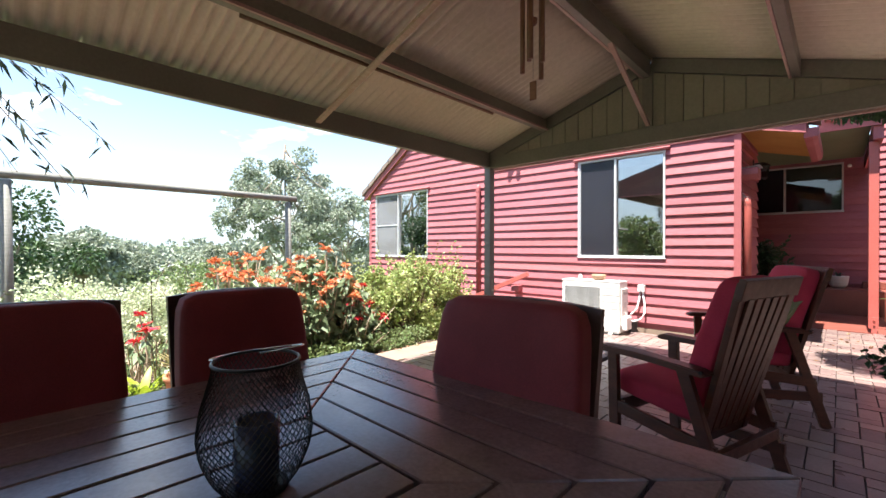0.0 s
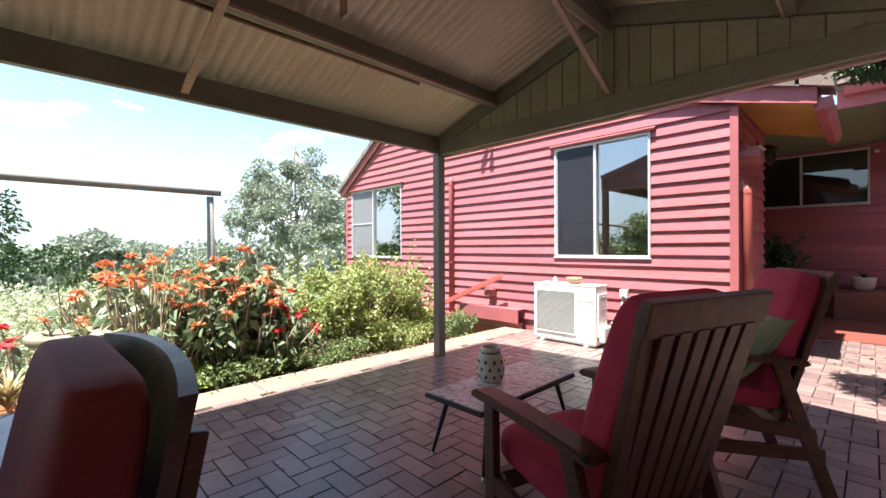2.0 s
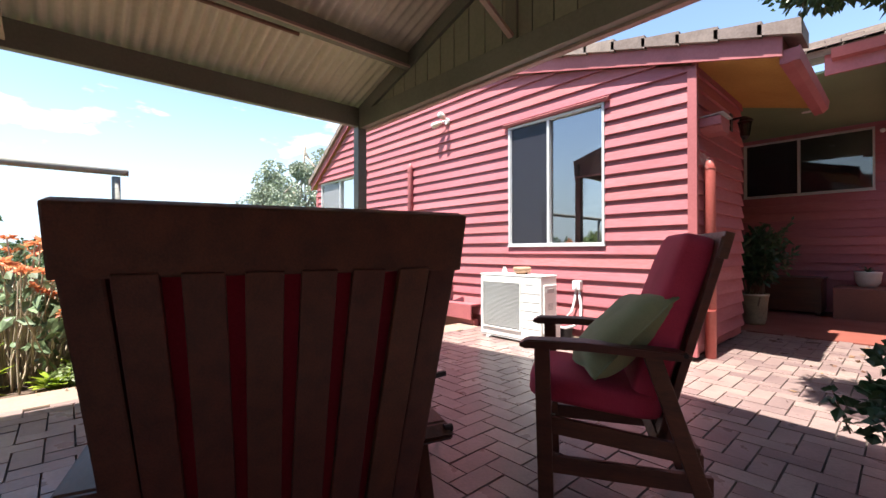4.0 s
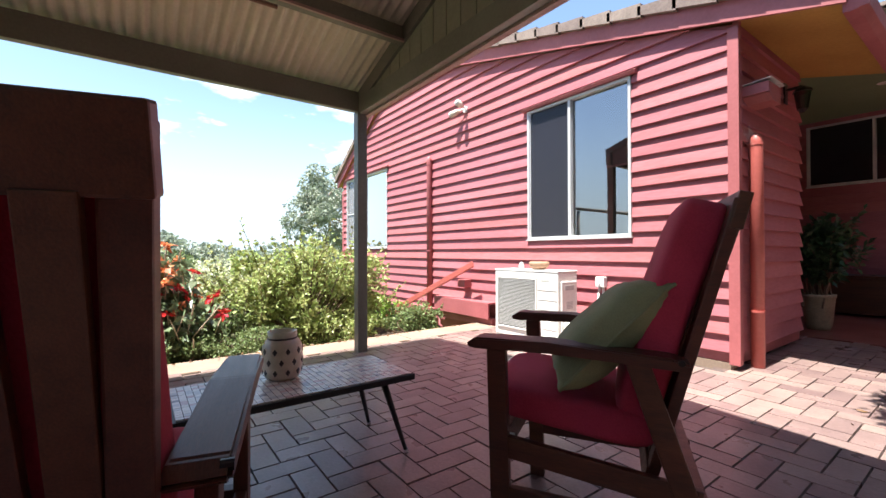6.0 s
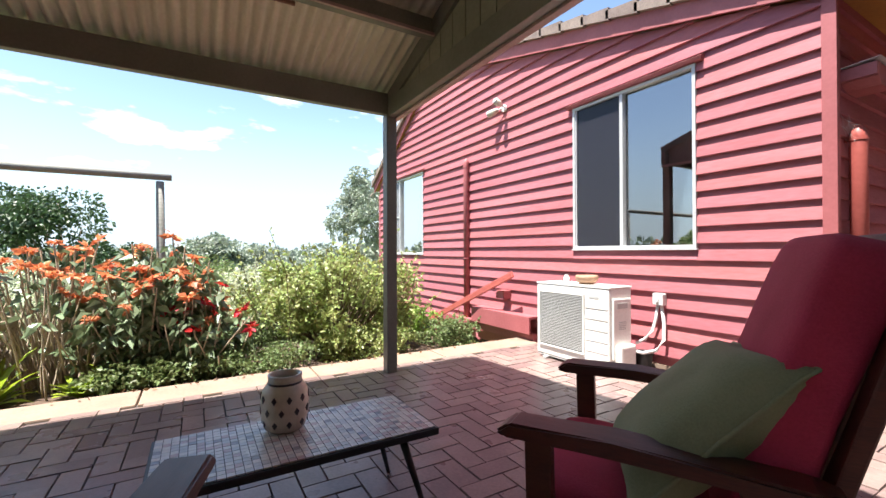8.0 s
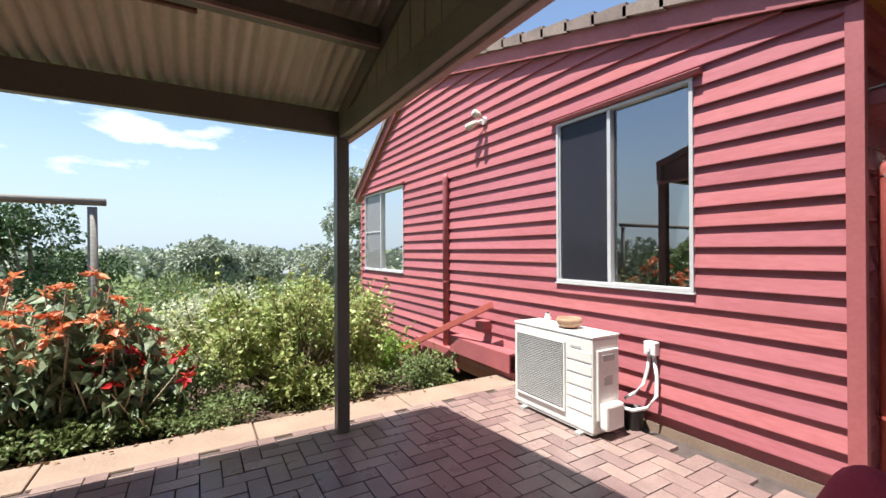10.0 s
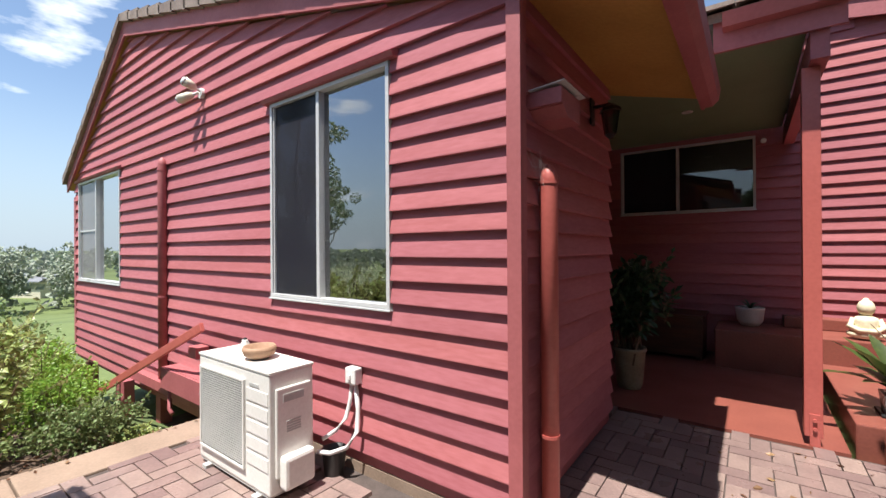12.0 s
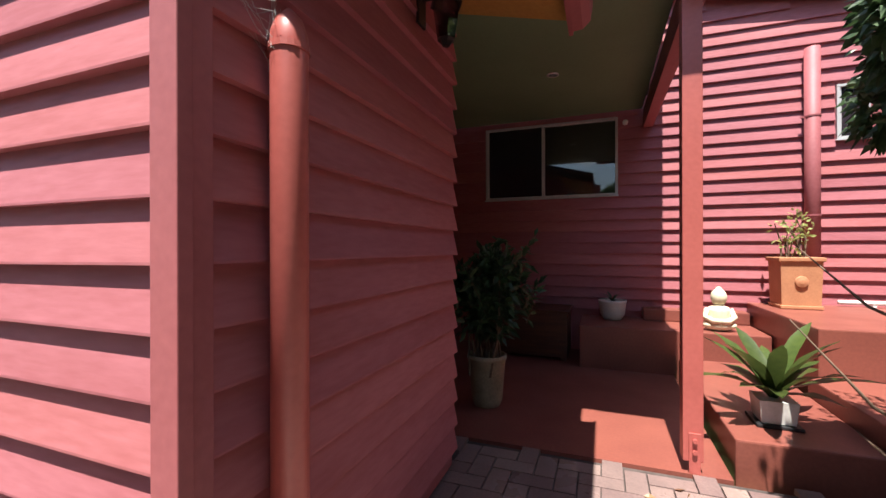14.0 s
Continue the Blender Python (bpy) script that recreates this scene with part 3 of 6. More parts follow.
gable_roof()

# ---- porch roof ----
porch = thing("porch_roof", pose(0, 0, 0), "tiled porch roof with red fascia and sage green ceiling", "porch roof", kind="structure")
part("fascia", box(B(), -0.22, 0.50, 7.98, 8.01, 2.80, 3.02), REDTRIM, porch)
part("beam", box(B(), 0.32, 0.42, 8.02, WZ - 0.03, 2.62, 2.83, 0.004), REDTRIM, porch, "dark red porch edge beam")
part("gutter", prism(B(), [(7.975, 2.93), (7.90, 2.94), (7.865, 3.03), (7.875, 3.032), (7.91, 2.955), (7.975, 2.945)], "x", -0.16, 0.56), REDTRIM, porch, "dark red porch gutter")
bm = B()
prism(bm, [(7.94, 3.0), (10.0, 3.86), (WZ, 3.9), (WZ, 3.97), (10.0, 3.93), (7.94, 3.07)], "x", -2.7, 0.52)
part("tile_field", bm, TILE, porch)
for row in range(4):
    for col in range(5):
        y0, x0 = 7.86 + 0.31 * row, -0.98 + 0.30 * col + 0.15 * (row % 2)
        z0 = 3.075 + (y0 - 7.94) * 0.4175
        tl = prism(B(), [(y0, z0 + 0.028), (y0 + 0.34, z0 + 0.34 * 0.4175), (y0 + 0.34, z0 + 0.34 * 0.4175 + 0.02), (y0, z0 + 0.06)], "x", x0, min(x0 + 0.294, 0.55))
        part("tile", tl, TILE, porch)
tagged(part("ceiling", box(B(), -2.63, 0.31, 8.015, WZ - 0.03, 2.845, 2.87), GREENCEIL), "sage green painted porch ceiling", "ceiling", kind="structure")

# ---- patio roof: steel frame, gable facing the house, corrugated sheets ----
PX, PY, RX, EX = -3.15, 4.14, -1.30, 0.55
EZ, RZ = 2.34, 2.93
SL = (RZ - EZ) / (RX - PX)
YB = -4.2


def sheet_z(x):
    return EZ + (x - PX) * SL if x < RX else EZ + (EX - x) * SL


canopy = thing("patio_roof", pose(0, 0, 0), "gabled patio roof of corrugated steel on a grey-green frame", "patio roof", kind="structure")
for x, y in ((PX, PY), (PX, -1.6), (EX, -1.6), (EX, PY)):
    part("post", box(B(), x - 0.045, x + 0.045, y - 0.045, y + 0.045, -0.02, 2.15, 0.006), STEEL, canopy)
part("eave_beam", box(B(), PX - 0.03, PX + 0.03, YB, PY + 0.1, 2.15, 2.325, 0.004), STEEL, canopy)
part("eave_beam", box(B(), EX - 0.03, EX + 0.03, YB, PY + 0.1, 2.15, 2.325, 0.004), STEEL, canopy)
part("bottom_chord", box(B(), PX + 0.032, EX - 0.032, PY - 0.03, PY + 0.03, 2.13, 2.28, 0.004), STEEL, canopy)
part("sill_angle", box(B(), PX - 0.05, EX + 0.05, PY + 0.031, PY + 0.075, 2.115, 2.14, 0.003), PINKSTEEL, canopy, "pink primed steel angle under the gable")
for sg in (-1, 1):
    e = PX if sg < 0 else EX
    a, b = (e + 0.035 * -sg, sheet_z(e + 0.035 * -sg) - 0.075), (RX + sg * 0.03, RZ - 0.075)
    part("rafter", bar(B(), (a[0], PY, a[1]), (b[0], PY, b[1]), 0.058, 0.12, side=(0, 1, 0)), STEEL, canopy)
part("king_post", box(B(), RX - 0.045, RX + 0.045, PY - 0.028, PY + 0.028, 2.282, RZ - 0.06, 0.004), STEEL, canopy)
part("ridge_beam", box(B(), RX - 0.028, RX + 0.028, YB, PY - 0.035, RZ - 0.19, RZ - 0.035, 0.004), STEEL, canopy)
part("ridge_strip", box(B(), RX - 0.052, RX - 0.03, YB, PY - 0.035, RZ - 0.19, RZ - 0.17, 0.002), PINKSTEEL, canopy, "pink primed lower flange")
for x in (-2.36, -0.24):
    z = sheet_z(x) - 0.022
    part("purlin", box(B(), x - 0.026, x + 0.026, YB, PY - 0.035, z - 0.125, z, 0.004), STEEL, canopy)
    part("purlin_flange", box(B(), x + (0.028 if x < -1 else -0.045), x + (0.045 if x < -1 else -0.028), YB, PY - 0.035, z - 0.125, z - 0.105), PINKSTEEL, canopy, "pink primed purlin lip")
part("brace", bar(B(), (RX + 0.01, 3.2, RZ - 0.17), (RX + 0.01, PY - 0.035, 2.30), 0.035, 0.025), PINKSTEEL, canopy, "pale steel diagonal brace")
for y in (1.77, -1.2):
    part("batten", bar(B(), (-3.10, y, 2.19), (RX - 0.08, y, 2.19 + (RX + 3.02) * SL), 0.045, 0.02, side=(0, 1, 0)), BATTEN, canopy, "pale timber batten")
part("pole", tube(B(), [(-2.42, 0.9, 2.452), (-2.418, 2.0, 2.445), (-2.42, 3.23, 2.45)], 0.014, 8), BAMBOO, canopy, "brown bamboo pole laid along the purlin", smooth=True)


def infill():
    x = PX + 0.12
    while x < EX - 0.1:
        a, b = x, min(x + 0.148, EX - 0.1)
        if a < RX < b:
            b = RX
        za, zb = sheet_z(a) - 0.14, sheet_z(b) - 0.14
        if max(za, zb) > 2.29:
            part("infill_board", prism(B(), [(a, 2.20), (b - 0.005, 2.20), (b - 0.005, max(2.21, zb)), (a, max(2.21, za))], "y", PY - 0.008, PY + 0.008), INFILL, canopy)
        x = b + 0.002


infill()
part("infill_backing", prism(B(), [(PX + 0.2, 2.2), (EX - 0.2, 2.2), (EX - 0.2, 2.27), (RX, RZ - 0.10), (PX + 0.2, 2.27)], "y", PY + 0.010, PY + 0.016), INFILL, canopy)


def corrugated(x0, x1, name):
    """Corrugated sheet from eave to ridge; the ribs run down the slope."""
    ys = np.arange(YB, PY + 0.03, 0.076 / 6)
    vs, fs = [], []
    ph = ys / 0.076 * 2 * math.pi
    for x in np.linspace(x0, x1, 3):
        z = sheet_z(x)
        vs += [(x, yy, z + 0.016 * math.cos(p)) for yy, p in zip(ys, ph)]
    n = len(ys)
    for r in range(2):
        fs += [(r * n + i, r * n + i + 1, (r + 1) * n + i + 1, (r + 1) * n + i) for i in range(n - 1)]
    me = bpy.data.meshes.new(name)
    me.from_pydata(vs, [], fs)
    ob = finish(name, me, SHEET, canopy)
    for p in me.polygons:
        p.use_smooth = True
    sol = ob.modifiers.new("thick", "SOLIDIFY")
    sol.thickness = 0.0015
    return ob


corrugated(PX - 0.07, RX, "roof_sheet")
corrugated(RX, EX + 0.07, "roof_sheet")
part("ridge_cap", bar(B(), (RX, YB, RZ + 0.02), (RX, PY + 0.04, RZ + 0.02), 0.2, 0.012), STEEL, canopy)
part("barge_cap", bar(B(), (PX - 0.06, PY + 0.042, EZ + 0.01), (RX, PY + 0.042, RZ + 0.02), 0.02, 0.08, side=(0, 1, 0)), STEEL, canopy)
part("barge_cap", bar(B(), (EX + 0.06, PY + 0.042, EZ + 0.01), (RX, PY + 0.042, RZ + 0.02), 0.02, 0.08, side=(0, 1, 0)), STEEL, canopy)


# plain unseen wall, added to close the patio side and limit its light
tagged(part("wall_patio_side", box(B(), 0.80, 0.92, -4.3, 3.3, -0.02, 0.9), REDTRIM), "plain low dark red wall added unseen to close the patio side", "wall", kind="structure")


# ---- windows ----
def slider(name, w, y, label, rail=False, hood=True, wide=0.027, glazing=None, mesh=None):
    x0, x1, z0, z1 = w
    win = thing(name, pose(x0, y, z0), label, "window", kind="structure")
    W, H = x1 - x0, z1 - z0
    fr = B()
    for a in ((0, W, 0, wide), (0, W, H - wide, H)):
        box(fr, a[0], a[1], -0.035, 0.06, a[2], a[3], 0.003)
    for a in ((0, wide), (W - wide, W)):
        box(fr, a[0], a[1], -0.034, 0.058, wide, H - wide, 0.003)
    frame_ob = part("window_frame", fr, ALU, win, "white aluminium frame")
    mid = W * 0.46
    part("mullion", box(B(), mid - 0.016, mid + 0.016, -0.03, 0.05, wide, H - wide, 0.003), ALU, win)
    part("sash_stile", box(B(), wide + 0.001, wide + 0.014, -0.022, 0.0, wide, H - wide, 0.002), ALU, win)
    p = part("pane", box(B(), wide, mid - 0.022, -0.008, -0.005, wide, H - wide), mesh or SCREEN, win, "dark insect screen")
    g = part("pane", box(B(), mid + 0.022, W - wide, 0.014, 0.018, wide, H - wide), GLASS, win, "clear reflecting glass")
    g.data.materials[0] = glazing or GLASS
    g2 = part("pane", box(B(), wide, mid - 0.022, 0.034, 0.038, wide, H - wide), GLASS, win)
    p.visible_shadow = g.visible_shadow = g2.visible_shadow = False
    if rail:
        part("midrail", box(B(), wide, mid - 0.022, -0.02, 0.0, H * 0.49, H * 0.49 + 0.022), ALU, win)
    if hood:
        bm = B()
        prism(bm, [(-0.075, H + 0.028), (-0.02, H + 0.055), (0.0, H + 0.055), (0.0, H + 0.002), (-0.06, H + 0.004)], "x", -0.06, W + 0.06)
        part("head_flashing", bm, REDTRIM, win, "red painted head board")
    part("window_sill", box(B(), -0.01, W + 0.01, -0.045, -0.002, -0.014, -0.002, 0.003), ALU, win)
    return win


slider("window_1", W1, WY, "white aluminium sliding window with dark insect screen in red wall")
slider("window_2", W2, WY, "white aluminium sliding window reflecting sky in red wall", rail=True, mesh=PALESCREEN, glazing=FARGLASS)
slider("window_3", BW, WZ, "dark sliding window in the shaded porch wall", hood=False, glazing=DIMGLASS)
slider("window_4", (2.08, 2.62, 2.32, 2.87), WZ, "small white framed window in the sunlit red wall", hood=False)


# gathered net curtain behind the far window
def net_curtain(x0, x1, y, z0, z1):
    bm = B()
    n = 90
    rows = [[bm.verts.new((x0 + (x1 - x0) * i / n, y + 0.018 * math.sin(i * 1.1) + 0.006 * math.sin(i * 2.7 + k), z)) for i in range(n + 1)] for k, z in enumerate((z0, (z0 + z1) / 2, z1))]
    for a, b in zip(rows, rows[1:]):
        for i in range(n):
            bm.faces.new((a[i], a[i + 1], b[i + 1], b[i]))
    ob = part("curtain", bm, CURTAIN, smooth=True)
    tagged(ob, "gathered white net curtain hanging behind the window", "curtain")


net_curtain(W2[0] + 0.05, W2[1] - 0.15, WY + 0.16, W2[2] - 0.05, W2[3] + 0.05)


# ---- patio furniture ----
def lounge_chair(m, label, pillow=False):
    ch = thing("lounge_chair", m, label, "armchair", "lounge chairs round the coffee table")
    hw = 0.265
    for s in (-1, 1):
        yy = s * hw
        part("leg", bar(B(), (0.33, yy, 0), (0.345, yy, 0.615), 0.03, 0.055, side=(0, 1, 0), bevel=0.004), TIMBER, ch)
        part("leg", bar(B(), (-0.225, yy, 0), (-0.02, yy, 0.615), 0.03, 0.055, side=(0, 1, 0), bevel=0.004), TIMBER, ch)
        bm = B()
        prism(bm, [(0.43, 0.628), (0.40, 0.650), (0.2, 0.652), (-0.1, 0.636), (-0.14, 0.622), (-0.12, 0.606), (0.2, 0.622), (0.41, 0.618)], "y", yy - 0.04, yy + 0.04)
        bmesh.ops.bevel(bm, geom=bm.edges[:], offset=0.006, segments=2, affect="EDGES")
        part("armrest", bm, TIMBER, ch)
        part("side_rail", bar(B(), (0.335, yy, 0.20), (-0.2, yy, 0.20), 0.024, 0.06, side=(0, 1, 0), bevel=0.003), TIMBER, ch)
        part("side_rail", bar(B(), (0.34, yy, 0.345), (-0.16, yy, 0.29), 0.024, 0.06, side=(0, 1, 0), bevel=0.003), TIMBER, ch)
    part("front_rail", bar(B(), (0.34, -hw, 0.335), (0.34, hw, 0.335), 0.03, 0.07, bevel=0.003), TIMBER, ch)
    part("cross_rail", bar(B(), (-0.16, -hw, 0.27), (-0.16, hw, 0.27), 0.03, 0.05, bevel=0.003), TIMBER, ch)
    # raked back: from the rear of the seat up to the head rail
    foot, head = Vector((-0.05, 0, 0.28)), Vector((-0.245, 0, 1.019))
    d = (head - foot).normalized()
    for s in (-1, 1):
        part("back_stile", bar(B(), foot + Vector((0, s * 0.185, 0)), head + Vector((0, s * 0.234, -0.002)), 0.046, 0.028, side=(0, 1, 0), bevel=0.004), TIMBER, ch)
    part("head_rail", bar(B(), head + Vector((0, -0.257, -0.03)), head + Vector((0, 0.257, -0.03)), 0.09, 0.03, side=tuple(d), bevel=0.004), TIMBER, ch)
    for k in range(6):
        yy = -0.176 + k * 0.0704
        part("slat", bar(B(), foot + Vector((-0.002, yy * 0.82, 0.02)), head + Vector((-0.002, yy, -0.07)), 0.048, 0.014, side=(0, 1, 0), bevel=0.002), TIMBER, ch)
    part("foot_rail", bar(B(), foot + Vector((0, -0.21, 0.02)), foot + Vector((0, 0.21, 0.02)), 0.05, 0.026, side=tuple(d), bevel=0.003), TIMBER, ch)
    for s in (-1, 1):
        part("bolt", tube(B(), [(-0.115, s * 0.29, 0.628), (-0.115, s * 0.3065, 0.628)], 0.008, 10), BLACKMETAL, ch)
    # cushions
    bm = padded(B(), 0.245, 0.232, 0.055, 5.5)
    bmesh.ops.transform(bm, matrix=Matrix.Translation((0.16, 0, 0.435)) @ Matrix.Rotation(radians(-6), 4, "Y"), verts=bm.verts)
    part("seat_cushion", bm, CUSHION, ch, "dark red seat cushion", smooth=True)
    bm = padded(B(), 0.056, 0.22, 0.322, 8.0, swell=0.12)
    for v in bm.verts:
        v.co.x += 0.076 - 0.025 * max(0.0, v.co.z) / 0.33
        v.co.z += 0.438
    lean = math.atan2(foot.x - head.x, head.z - foot.z)
    bmesh.ops.transform(bm, matrix=Matrix.Translation(foot) @ Matrix.Rotation(-lean, 4, "Y"), verts=bm.verts)
    part("back_cushion", bm, CUSHION, ch, "dark red back cushion", smooth=True)
    part("tag", box(B(), 0.30, 0.34, 0.237, 0.239, 0.30, 0.37), WHITEPLASTIC, ch, "white sewn-in care tag")
    return ch


lounge_chair(pose(-0.451, 2.357, 0, 0, 0, 163.4), "slat-backed wooden armchair with red cushions on brick paving")
C2 = pose(-0.388, 3.755, 0, 0, 0, 210.5)
lounge_chair(C2, "wooden armchair with red cushions and a green pillow on it")


def scatter_pillow(m):
    """A square stuffed pillow with piped edges."""
    n = 14
    bm = B()
    S = 0.40
    grids = []
    for sg in (1, -1):
        g = []
        for j in range(n + 1):
            row = []
            for i in range(n + 1):
                u, v = 2 * i / n - 1, 2 * j / n - 1
                edge = (1 - u ** 4) * (1 - v ** 4)
                pinch = 1 - 0.07 * (1 - abs(u * v)) * max(abs(u), abs(v)) ** 2
                row.append(bm.verts.new((sg * (0.075 * edge ** 0.55 + 0.002 + 0.006 * noise.noise((u * 2, v * 2, sg))), u * S / 2 * pinch, v * S / 2 * pinch)))
            g.append(row)
        grids.append(g)
        for j in range(n):
            for i in range(n):
                f = (g[j][i], g[j][i + 1], g[j + 1][i + 1], g[j + 1][i])
                bm.faces.new(f if sg > 0 else f[::-1])
    rim = [(0, i) for i in range(n)] + [(j, n) for j in range(n)] + [(n, i) for i in range(n, 0, -1)] + [(j, 0) for j in range(n, 0, -1)]
    a, b = grids
    for k in range(len(rim)):
        p, q = rim[k], rim[(k + 1) % len(rim)]
        bm.faces.new((a[p[0]][p[1]], b[p[0]][p[1]], b[q[0]][q[1]], a[q[0]][q[1]]))
    edge_pts = [a[j][i].co.copy() - Vector((0.003, 0, 0)) for j, i in rim]
    pl = thing("pillow", m, "square sage green cotton pillow leaning on the armchair", "pillow")
    part("cover", bm, OLIVE, pl, smooth=True)
    part("piping", tube(B(), edge_pts + edge_pts[:1], 0.005, 6, caps=False), OLIVE, pl, "stitched edge piping", smooth=True)


scatter_pillow(C2 @ pose(0.065, 0.07, 0.65, 0, -45, 5) @ pose(0, 0, 0, 8, 0, 0))


def coffee_table(m):
    t = thing("coffee_table", m, "low coffee table with mosaic top and splayed black legs", "coffee table")
    part("tabletop", box(B(), -0.205, 0.205, -0.455, 0.455, 0.325, 0.35, 0.003), BLACK, t, "black edged board")
    rng = random.Random(4)
    nx, ny = 16, 36
    sx, sy = 0.39 / nx, 0.89 / ny
    shades = [mat("mosaic_" + n, c, 0.25, None, 5, 60, 0.05, amount=0.15) for n, c in (("cream", (0.78, 0.73, 0.66)), ("pale_grey", (0.62, 0.60, 0.58)), ("pink", (0.62, 0.48, 0.45)), ("grey", (0.36, 0.35, 0.36)))]
    meshes = []
    for s in shades:
        me = bpy.data.meshes.new("mosaic_tile")
        b = box(B(), -sx / 2 + 0.0012, sx / 2 - 0.0012, -sy / 2 + 0.0012, sy / 2 - 0.0012, 0, 0.004)
        b.to_mesh(me)
        b.free()
        me.materials.append(s)
        meshes.append(me)
    joined = [B() for s in shades]
    for i in range(nx):
        for j in range(ny):
            k = rng.choices((0, 1, 2, 3), (6, 4, 2, 1))[0]
            x, y = -0.195 + (i + 0.5) * sx, -0.445 + (j + 0.5) * sy
            if j >= 18:
                ob = new("mosaic_tile", meshes[k])
                ob.parent = t
                ob.matrix_basis = pose(x, y, 0.3505 + rng.uniform(0, 0.0008), rng.uniform(-0.6, 0.6), rng.uniform(-0.6, 0.6), 0)
            else:
                h = 0.3545 + rng.uniform(0, 0.0008)
                box(joined[k], x - sx / 2 + 0.0012, x + sx / 2 - 0.0012, y - sy / 2 + 0.0012, y + sy / 2 - 0.0012, 0.3505, h)
    for k, b in enumerate(joined):
        tagged(part("mosaic_field", b, shades[k], t), kind="stuff")
    for sx_ in (-1, 1):
        for sy_ in (-1, 1):
            leg = part("leg", tube(B(), [(sx_ * 0.14, sy_ * 0.33, 0.325), (sx_ * 0.185, sy_ * 0.42, 0.008)], [0.016, 0.008], 10), BLACK, t, smooth=True)
            part("ferrule", tube(B(), [(sx_ * 0.184, sy_ * 0.418, 0.02), (sx_ * 0.186, sy_ * 0.423, 0.0)], [0.010, 0.012], 10), CHROME, leg, "brass foot")


coffee_table(pose(-1.455, 3.06, 0))


def jar_lantern(m):
    j = thing("ceramic_lantern", m, "cream ceramic jar lantern with cut-out diamond holes", "lantern")
    prof = [(0.052, 0.0), (0.066, 0.012), (0.076, 0.05), (0.078, 0.09), (0.074, 0.13), (0.062, 0.152), (0.052, 0.158), (0.055, 0.166), (0.056, 0.186), (0.049, 0.186), (0.049, 0.165), (0.068, 0.125), (0.071, 0.09), (0.068, 0.05), (0.052, 0.01)]
    part("body", turned(B(), prof, 28), CERAMIC, j, smooth=True)
    rim = B()
    turned(rim, [(0.0535, 0.1575), (0.0555, 0.156), (0.0575, 0.160), (0.0555, 0.163)], 28, closed=False)
    part("band", rim, DARKGLAZE, j, "dark glazed neck band")
    # dark inlays paint the shade of cut-outs; the jar wall stays whole
    for row, (z, r, off) in enumerate(((0.035, 0.0735, 0), (0.075, 0.0785, 0.5), (0.115, 0.0770, 0))):
        for k in range(10):
            a = (k + off) * 2 * math.pi / 10
            bm = B()
            vs = []
            for u, v in ((0, -0.013), (0.009, 0), (0, 0.013), (-0.009, 0)):
                aa = a + u / r
                vs.append(bm.verts.new(((r + 0.0012) * math.cos(aa), (r + 0.0012) * math.sin(aa), z + v)))
            f = bm.faces.new(vs)
            r2 = bmesh.ops.extrude_face_region(bm, geom=[f])
            for v in r2["geom"]:
                if isinstance(v, bmesh.types.BMVert):
                    v.co.x *= 0.96
                    v.co.y *= 0.96
            part("hole", bm, DARKGLAZE, j, "dark diamond inlay standing for a shaded cut-out")


jl = pose(-1.53, 3.02, 0.3555) @ Matrix.Scale(1.08, 4)
jar_lantern(jl)


def dining_table(x0, x1, y0, y1, h=0.73):
    t = thing("dining_table", pose(0, 0, 0), "large slatted hardwood outdoor dining table with mitred planks", "dining table")
    w, g, th = 0.102, 0.007, 0.03
    n = 5
    for k in range(n):
        a, b = k * w, (k + 1) * w - g
        for side in range(4):
            bm = B()
            if side == 0:
                poly = [(x0 + a, y1 - a), (x1 - a, y1 - a), (x1 - b, y1 - b), (x0 + b, y1 - b)]
            elif side == 1:
                poly = [(x0 + a, y0 + a), (x1 - a, y0 + a), (x1 - b, y0 + b), (x0 + b, y0 + b)]
            elif side == 2:
                poly = [(x0 + a, y0 + a + 0.005), (x0 + a, y1 - a - 0.005), (x0 + b, y1 - b - 0.005), (x0 + b, y0 + b + 0.005)]
            else:
                poly = [(x1 - a, y0 + a + 0.005), (x1 - a, y1 - a - 0.005), (x1 - b, y1 - b - 0.005), (x1 - b, y0 + b + 0.005)]
            prism(bm, poly, "z", h - th, h + random.uniform(-0.001, 0.001))
            bmesh.ops.bevel(bm, geom=bm.edges[:], offset=0.003, segments=1, affect="EDGES")
            part("plank", bm, DECKWOOD, t)
    xi0, xi1, yi0, yi1 = x0 + n * w, x1 - n * w, y0 + n * w, y1 - n * w
    m = 4
    pw = (xi1 - xi0) / m
    for k in range(m):
        part("plank", box(B(), xi0 + k * pw, xi0 + (k + 1) * pw - g, yi0, yi1, h - th, h - 0.001, 0.003), DECKWOOD, t)
    part("underframe", box(B(), x0 + 0.12, x1 - 0.12, y0 + 0.12, y1 - 0.12, h - 0.10, h - th - 0.002), TIMBER, t)
    for x in (x0 + 0.14, x1 - 0.14):
        for y in (y0 + 0.14, y1 - 0.14):
            part("leg", box(B(), x - 0.04, x + 0.04, y - 0.04, y + 0.04, 0, h - 0.101, 0.005), TIMBER, t)


dining_table(-1.485, -0.05, -0.97, 1.03)


